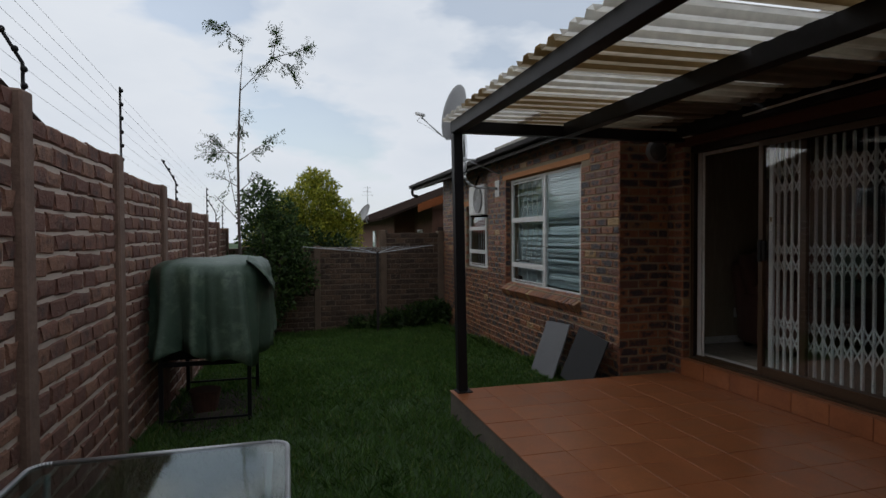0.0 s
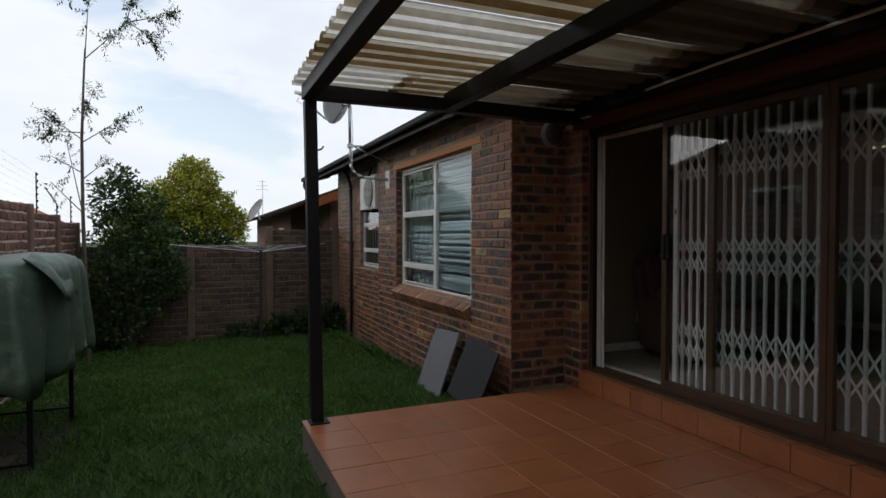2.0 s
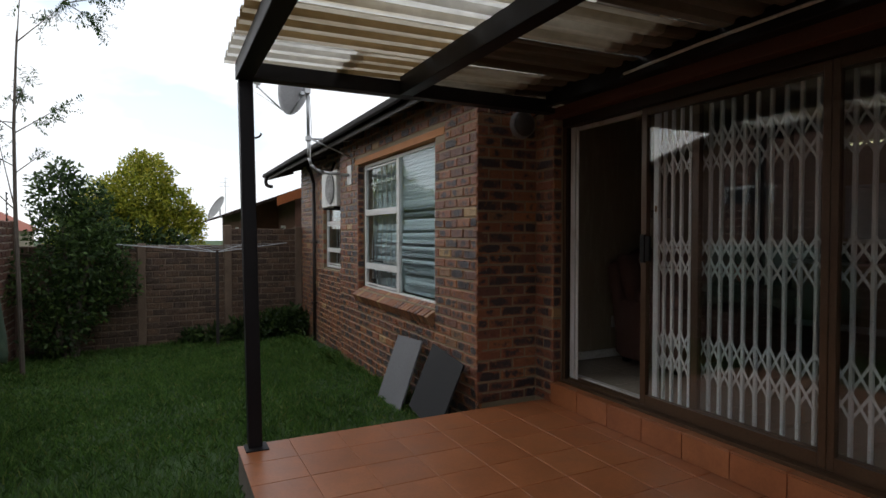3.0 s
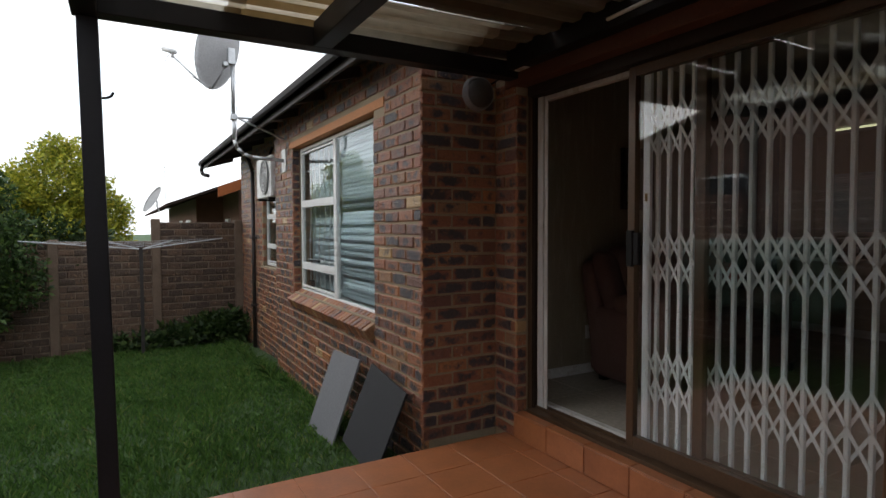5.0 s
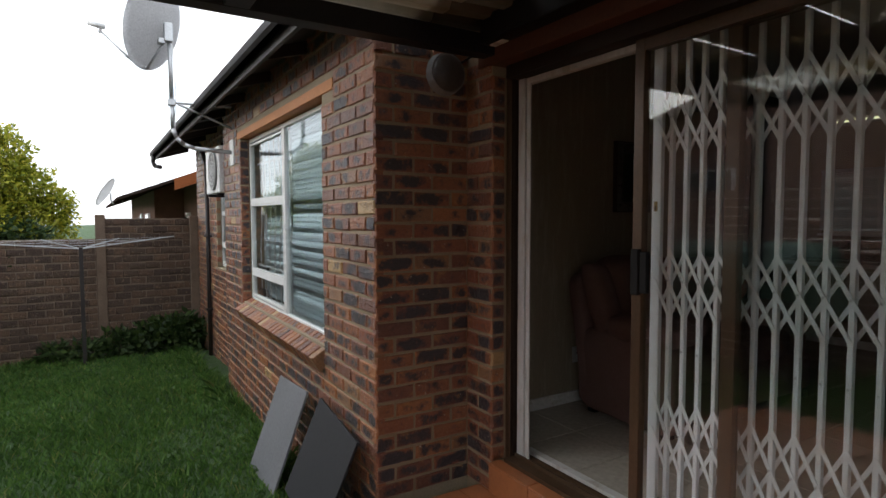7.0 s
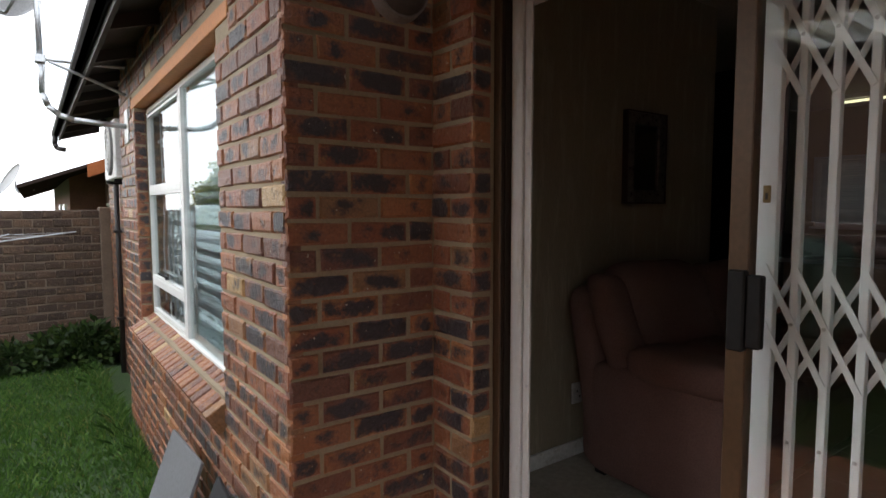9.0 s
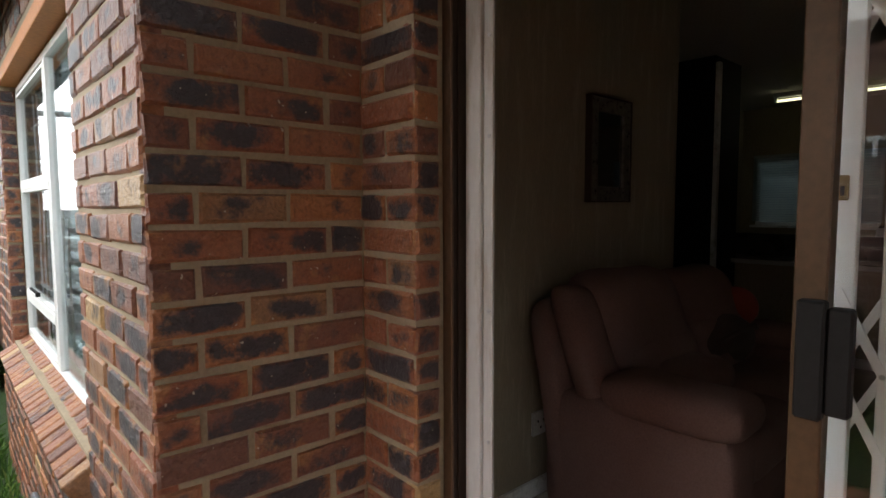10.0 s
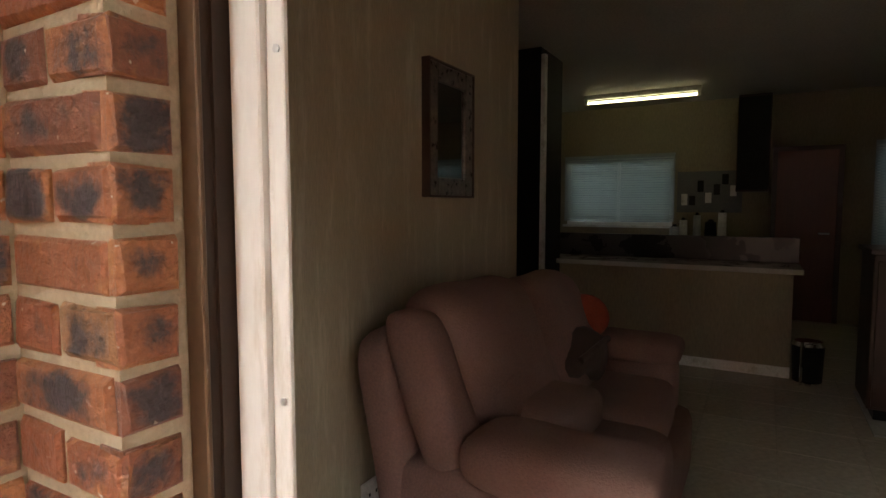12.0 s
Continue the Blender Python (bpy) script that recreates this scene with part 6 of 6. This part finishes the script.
# ---- neighbouring house beyond the far wall ----
def neighbour_house():
    h = thing("neighbour_house", (4.6, 15.6, -0.9), "brown brick neighbouring house with a dark low roof", "house")
    NB = HOUSEBRICK
    for xa, xb, ya in ((0.55, 5.0, 0.0), (-0.1, 0.549, 2.3)):
        bm = bmesh.new()
        vs = [bm.verts.new((x, y, z)) for y in (ya, 12.0) for x, z in ((xa, 0), (xb, 0), (xb, 2.92 + (xb + 0.95) * 0.3815), (xa, 2.92 + (xa + 0.95) * 0.3815))]
        for q in ((0, 1, 2, 3), (7, 6, 5, 4), (0, 4, 5, 1), (1, 5, 6, 2), (2, 6, 7, 3), (3, 7, 4, 0)):
            bm.faces.new([vs[i] for i in q])
        part("wall", bm, NB, h)
    bm = bmesh.new()
    vs = [bm.verts.new((x, y, z + dz)) for y in (-0.35, 12.4) for x, z, dz in ((-0.95, 2.93, 0), (5.0, 5.2, 0), (5.0, 5.2, 0.06), (-0.95, 2.93, 0.06))]
    for q in ((0, 1, 2, 3), (7, 6, 5, 4), (0, 4, 5, 1), (1, 5, 6, 2), (2, 6, 7, 3), (3, 7, 4, 0)):
        bm.faces.new([vs[i] for i in q])
    part("roof", bm, FAR_ROOF, h)
    bm = bmesh.new()
    vs = [bm.verts.new((x, y, z)) for y in (-0.39, -0.36) for x, z in ((0.05, 3.14), (5.0, 5.01), (5.0, 5.25), (0.05, 3.36))]
    for q in ((0, 1, 2, 3), (7, 6, 5, 4), (0, 4, 5, 1), (1, 5, 6, 2), (2, 6, 7, 3), (3, 7, 4, 0)):
        bm.faces.new([vs[i] for i in q])
    part("barge_board", bm, BARGE, h, "orange barge board")
    for k, (yy, w) in enumerate(((1.2, 0.5), (3.6, 0.9), (6.0, 0.6))):
        wd = box("window", ((0.50 if yy < 2.3 else -0.15), (0.549 if yy < 2.3 else -0.101), yy, yy + w, 2.0, 2.7), WINFRAME, h)
        box("pane", ((0.49 if yy < 2.3 else -0.16), (0.499 if yy < 2.3 else -0.151), yy + 0.05, yy + w - 0.05, 2.05, 2.65), GLASS, wd)
    wd = box("window", (0.7, 1.5, -0.03, -0.001, 2.1, 2.75), DARKWOOD, h)
    box("pane", (0.76, 1.08, -0.04, -0.031, 2.16, 2.69), GLASS, wd)
    box("pane", (1.13, 1.44, -0.04, -0.031, 2.16, 2.69), GLASS, wd)
    bm = bmesh.new()
    bm_path(bm, [(-0.95, 2.2, 2.9), (-1.0, 2.2, 3.0), (-1.0, 2.2, 3.15)], 0.02, 6)
    part("dish_pole", bm, GALV, h)
    bm = dish_mesh(0.36, 0.07, 28, 5)
    aim = Vector((-0.75, -0.25, 0.45)).normalized()
    bm.transform(Matrix.Translation((-1.05, 2.2, 3.15)) @ aim.to_track_quat("Z", "Y").to_matrix().to_4x4())
    part("dish", bm, DISH, h, "pale grey satellite dish", smooth=True)
    bm = bmesh.new()
    bm_path(bm, [(-0.7, 4.0, 3.0), (-0.7, 4.0, 4.2)], 0.009, 5)
    for zz, hw in ((4.15, 0.12), (4.02, 0.16), (3.9, 0.2)):
        bm_path(bm, [(-0.7 - hw, 4.0, zz), (-0.7 + hw, 4.0, zz)], 0.005, 5)
    part("aerial", bm, GALV, h)
    f = thing("far_house", (-10.0, 40.0, -1.45), "distant house with a faded red tiled roof", "house")
    box("wall", (-5, 5, -4, 4, 0, 3.3), PLASTER, f)
    bm = bmesh.new()
    vs = [bm.verts.new(p) for p in ((-5.5, -4.5, 3.2), (5.5, -4.5, 3.2), (5.5, 4.5, 3.2), (-5.5, 4.5, 3.2), (-3, 0, 4.9), (3, 0, 4.9))]
    for q in ((0, 1, 5, 4), (1, 2, 5), (2, 3, 4, 5), (3, 0, 4), (3, 2, 1, 0)):
        bm.faces.new([vs[i] for i in q])
    part("roof", bm, PINK, f, "faded red tiled roof")


neighbour_house()


def side_house():
    """The house beyond the boundary wall, seen only as a reflection in the door glass."""
    h = thing("side_house", (-3.0, 4.0, 0.0), "brown brick house behind the boundary wall with a pitched roof", "house")
    bm = bmesh.new()
    vs = [bm.verts.new((x, y, z)) for x in (0.0, -9.0) for y, z in ((-12.0, 0), (-12.0, 2.7), (0.0, 5.1), (9.6, 2.75), (9.6, 0))]
    bm.faces.new(vs[:5])
    bm.faces.new(vs[:4:-1])
    for i in range(5):
        j = (i + 1) % 5
        bm.faces.new((vs[i], vs[5 + i], vs[5 + j], vs[j]))
    part("wall", bm, HOUSEBRICK, h)
    bm = bmesh.new()
    for ya, za, yb, zb in ((-12.4, 2.66, 0.0, 5.14), (0.0, 5.14, 10.0, 2.7)):
        vs = [bm.verts.new((x, y, z + d)) for x in (0.35, -9.3) for y, z, d in ((ya, za, 0.03), (yb, zb, 0.03), (yb, zb, 0.12), (ya, za, 0.12))]
        for q in ((0, 1, 2, 3), (7, 6, 5, 4), (0, 4, 5, 1), (1, 5, 6, 2), (2, 6, 7, 3), (3, 7, 4, 0)):
            bm.faces.new([vs[i] for i in q])
    part("roof", bm, FAR_ROOF, h)
    for y in (-3.0, 1.2, 4.8):
        w = box("window", (0.001, 0.05, y, y + 1.1, 1.5, 2.6), WINFRAME, h)
        box("pane", (0.051, 0.056, y + 0.06, y + 0.52, 1.56, 2.54), DARKBOARD, w)
        box("pane", (0.051, 0.056, y + 0.58, y + 1.04, 1.56, 2.54), DARKBOARD, w)


side_house()

# ---- tiles and bricks, piece by piece ----
TP = 0.325
tz = PZ - 0.004


def tile_mesh(w, d, t, material, name="tile"):
    bm = bmesh.new()
    bm_box(bm, -w / 2, w / 2, -d / 2, d / 2, -t, 0, 0.0015)
    return mesh_of(name, bm, material)


full_tile = tile_mesh(TP - 0.005, TP - 0.005, 0.008, TILE)
rnd = random.Random(21)
nx = int((5.045 - PX0) / TP) + 1
ny = int((PY1 - PY0) / TP) + 1
for i in range(nx):
    for j in range(ny):
        xa, xb = PX0 + TP * i, min(PX0 + TP * (i + 1), 5.045)
        yb, ya = PY1 - TP * j, max(PY1 - TP * (j + 1), PY0)
        if xb - xa < 0.03 or yb - ya < 0.03 or (xa > WX and yb > CY):
            continue
        me = full_tile if (xb - xa > TP - 0.001 and yb - ya > TP - 0.001) else tile_mesh(xb - xa - 0.005, yb - ya - 0.005, 0.008, TILE)
        o = new("tile", me)
        o.parent = patio
        o.location = ((xa + xb) / 2, (ya + yb) / 2, tz + 0.004 + rnd.uniform(-0.0008, 0.0008))
        o.rotation_euler = (rnd.uniform(-0.0015, 0.0015), rnd.uniform(-0.0015, 0.0015), 0)
for j in range(11):
    yb, ya = SY - 0.004 - TP * j, max(SY - 0.004 - TP * (j + 1), 1.75)
    if yb - ya < 0.03:
        continue
    me = tile_mesh(0.008, yb - ya - 0.006, FLOOR - 0.03 - PZ - 0.008, TILE)
    o = new("tile", me)
    o.parent = sill_step
    o.location = (5.041, (ya + yb) / 2, FLOOR - 0.034)
    me = tile_mesh(0.075, yb - ya - 0.006, 0.008, TILE)
    o = new("tile", me)
    o.parent = sill_step
    o.location = (5.0745, (ya + yb) / 2, FLOOR - 0.0225)

room = bpy.data.objects["floor"]
inner = tile_mesh(0.395, 0.395, 0.006, FLOORT)
for i in range(18):
    for j in range(10):
        x, y = 5.52 + 0.4 * i, 5.34 - 0.4 * j
        o = new("tile", inner)
        o.parent = room
        o.location = (x, y, FLOOR)

CO, FULL, JT = 0.0868, 0.216, 0.0165


def keep_window(a, b, z):
    y0, y1 = CY + a, CY + b
    if WZ0 - 0.03 < z < WZ1 + 0.08:
        if z > WZ1 - 0.02:
            o0, o1 = WY0 - 0.2, WY1 + 0.12
        else:
            o0, o1 = WY0, WY1
        if y1 <= o0 or y0 >= o1:
            return (a, b)
        if y0 < o0:
            return (a, o0 - CY)
        if y1 > o1:
            return (o1 - CY, b)
        return None
    return (a, b)


lay(wall_window, (WX, CY, 0), (0, 1, 0), (-1, 0, 0), WEND - CY, -0.38, TOPZ, CO, FULL, JT, BRICK, keep_window, lambda s, z: s + 0.4 * abs(z - 1.6), seed=2, cham=0.005, jit=0.003)
lay(wall_recess, (WX - PROUD + 0.002, CY, 0), (1, 0, 0), (0, -1, 0), RX - WX + PROUD - 0.004, PZ - 0.01, 2.9, CO, FULL, JT, BRICK, seed=3, first=0.5, cham=0.008, jit=0.004)
lay(wall_door_side, (RX, CY - 0.004, 0), (0, -1, 0), (-1, 0, 0), CY - SY - 0.002, PZ - 0.01, 2.6, CO, 0.222, JT, BRICK, seed=4, first=0.5, cham=0.008, jit=0.004)
lay(wall_door_side, (RX - PROUD + 0.002, SY, 0), (1, 0, 0), (0, -1, 0), 0.088, PZ - 0.01, 2.48, CO, 0.10, JT, BRICK, seed=5, first=1.0)
# jambs of the window
lay(wall_window, (WX - PROUD + 0.002, WY1, 0), (1, 0, 0), (0, -1, 0), 0.075, WZ0 + 0.01, WZ1, CO, 0.106, JT, BRICK, seed=6, first=1.0)
lay(wall_setback, (BX, WEND, 0), (0, 1, 0), (-1, 0, 0), 3.75, -0.6, 2.9, CO, FULL, JT, BRICK,
    lambda a, b, z: None if (9.6 < WEND + b and WEND + a < 11.4 and 2.19 < z < 2.31) or (9.72 < WEND + (a + b) / 2 < 11.27 and 0.95 < z < 2.2) else (a, b), lambda s, z: s, seed=7, limit=200)
# sloping brick-on-edge sill
sill = thing("brick_sill", (WX, (WY0 + WY1) / 2, WZ0), "sloping sill of bricks laid on edge", "sill", kind="structure")
sb = bmesh.new()
bm_box(sb, -0.11, 0.11, -0.035, 0.035, -0.11, 0.0, 0.004)
sme = mesh_of("brick", sb, BRICK)
n = 28
for k in range(n):
    o = new("brick", sme)
    o.parent = sill
    o.location = (0.005, WY0 - sill.location.y + 0.04 + (WY1 - WY0 - 0.08) * k / (n - 1), -0.012 + rnd.uniform(-0.003, 0.003))
    o.rotation_euler = (rnd.uniform(-0.02, 0.02), radians(-31), rnd.uniform(-0.02, 0.02))
bm = bmesh.new()
bm_box(bm, -0.105, 0.1, -(WY1 - WY0) / 2 + 0.02, (WY1 - WY0) / 2 - 0.02, -0.115, -0.035)
bm.transform(Matrix.Rotation(radians(-31), 4, "Y"))
part("mortar_bed", bm, MORTAR, sill)

# boundary wall bricks, panel by panel
for k, (ya, yb) in enumerate(zip(PILL, PILL[1:])):
    top = panel_top((ya + yb) / 2)
    lay(wall_left, (-0.012, ya + 0.075, 0), (0, 1, 0), (1, 0, 0), yb - ya - 0.15, top - 0.117 * 21, top + 0.001, 0.117, 0.217, 0.023, BLOCK, seed=30 + k, proud=0.006, cham=0.008, jit=0.012, perp=0.008, limit=100 if 3 < ya < 7 else 0)
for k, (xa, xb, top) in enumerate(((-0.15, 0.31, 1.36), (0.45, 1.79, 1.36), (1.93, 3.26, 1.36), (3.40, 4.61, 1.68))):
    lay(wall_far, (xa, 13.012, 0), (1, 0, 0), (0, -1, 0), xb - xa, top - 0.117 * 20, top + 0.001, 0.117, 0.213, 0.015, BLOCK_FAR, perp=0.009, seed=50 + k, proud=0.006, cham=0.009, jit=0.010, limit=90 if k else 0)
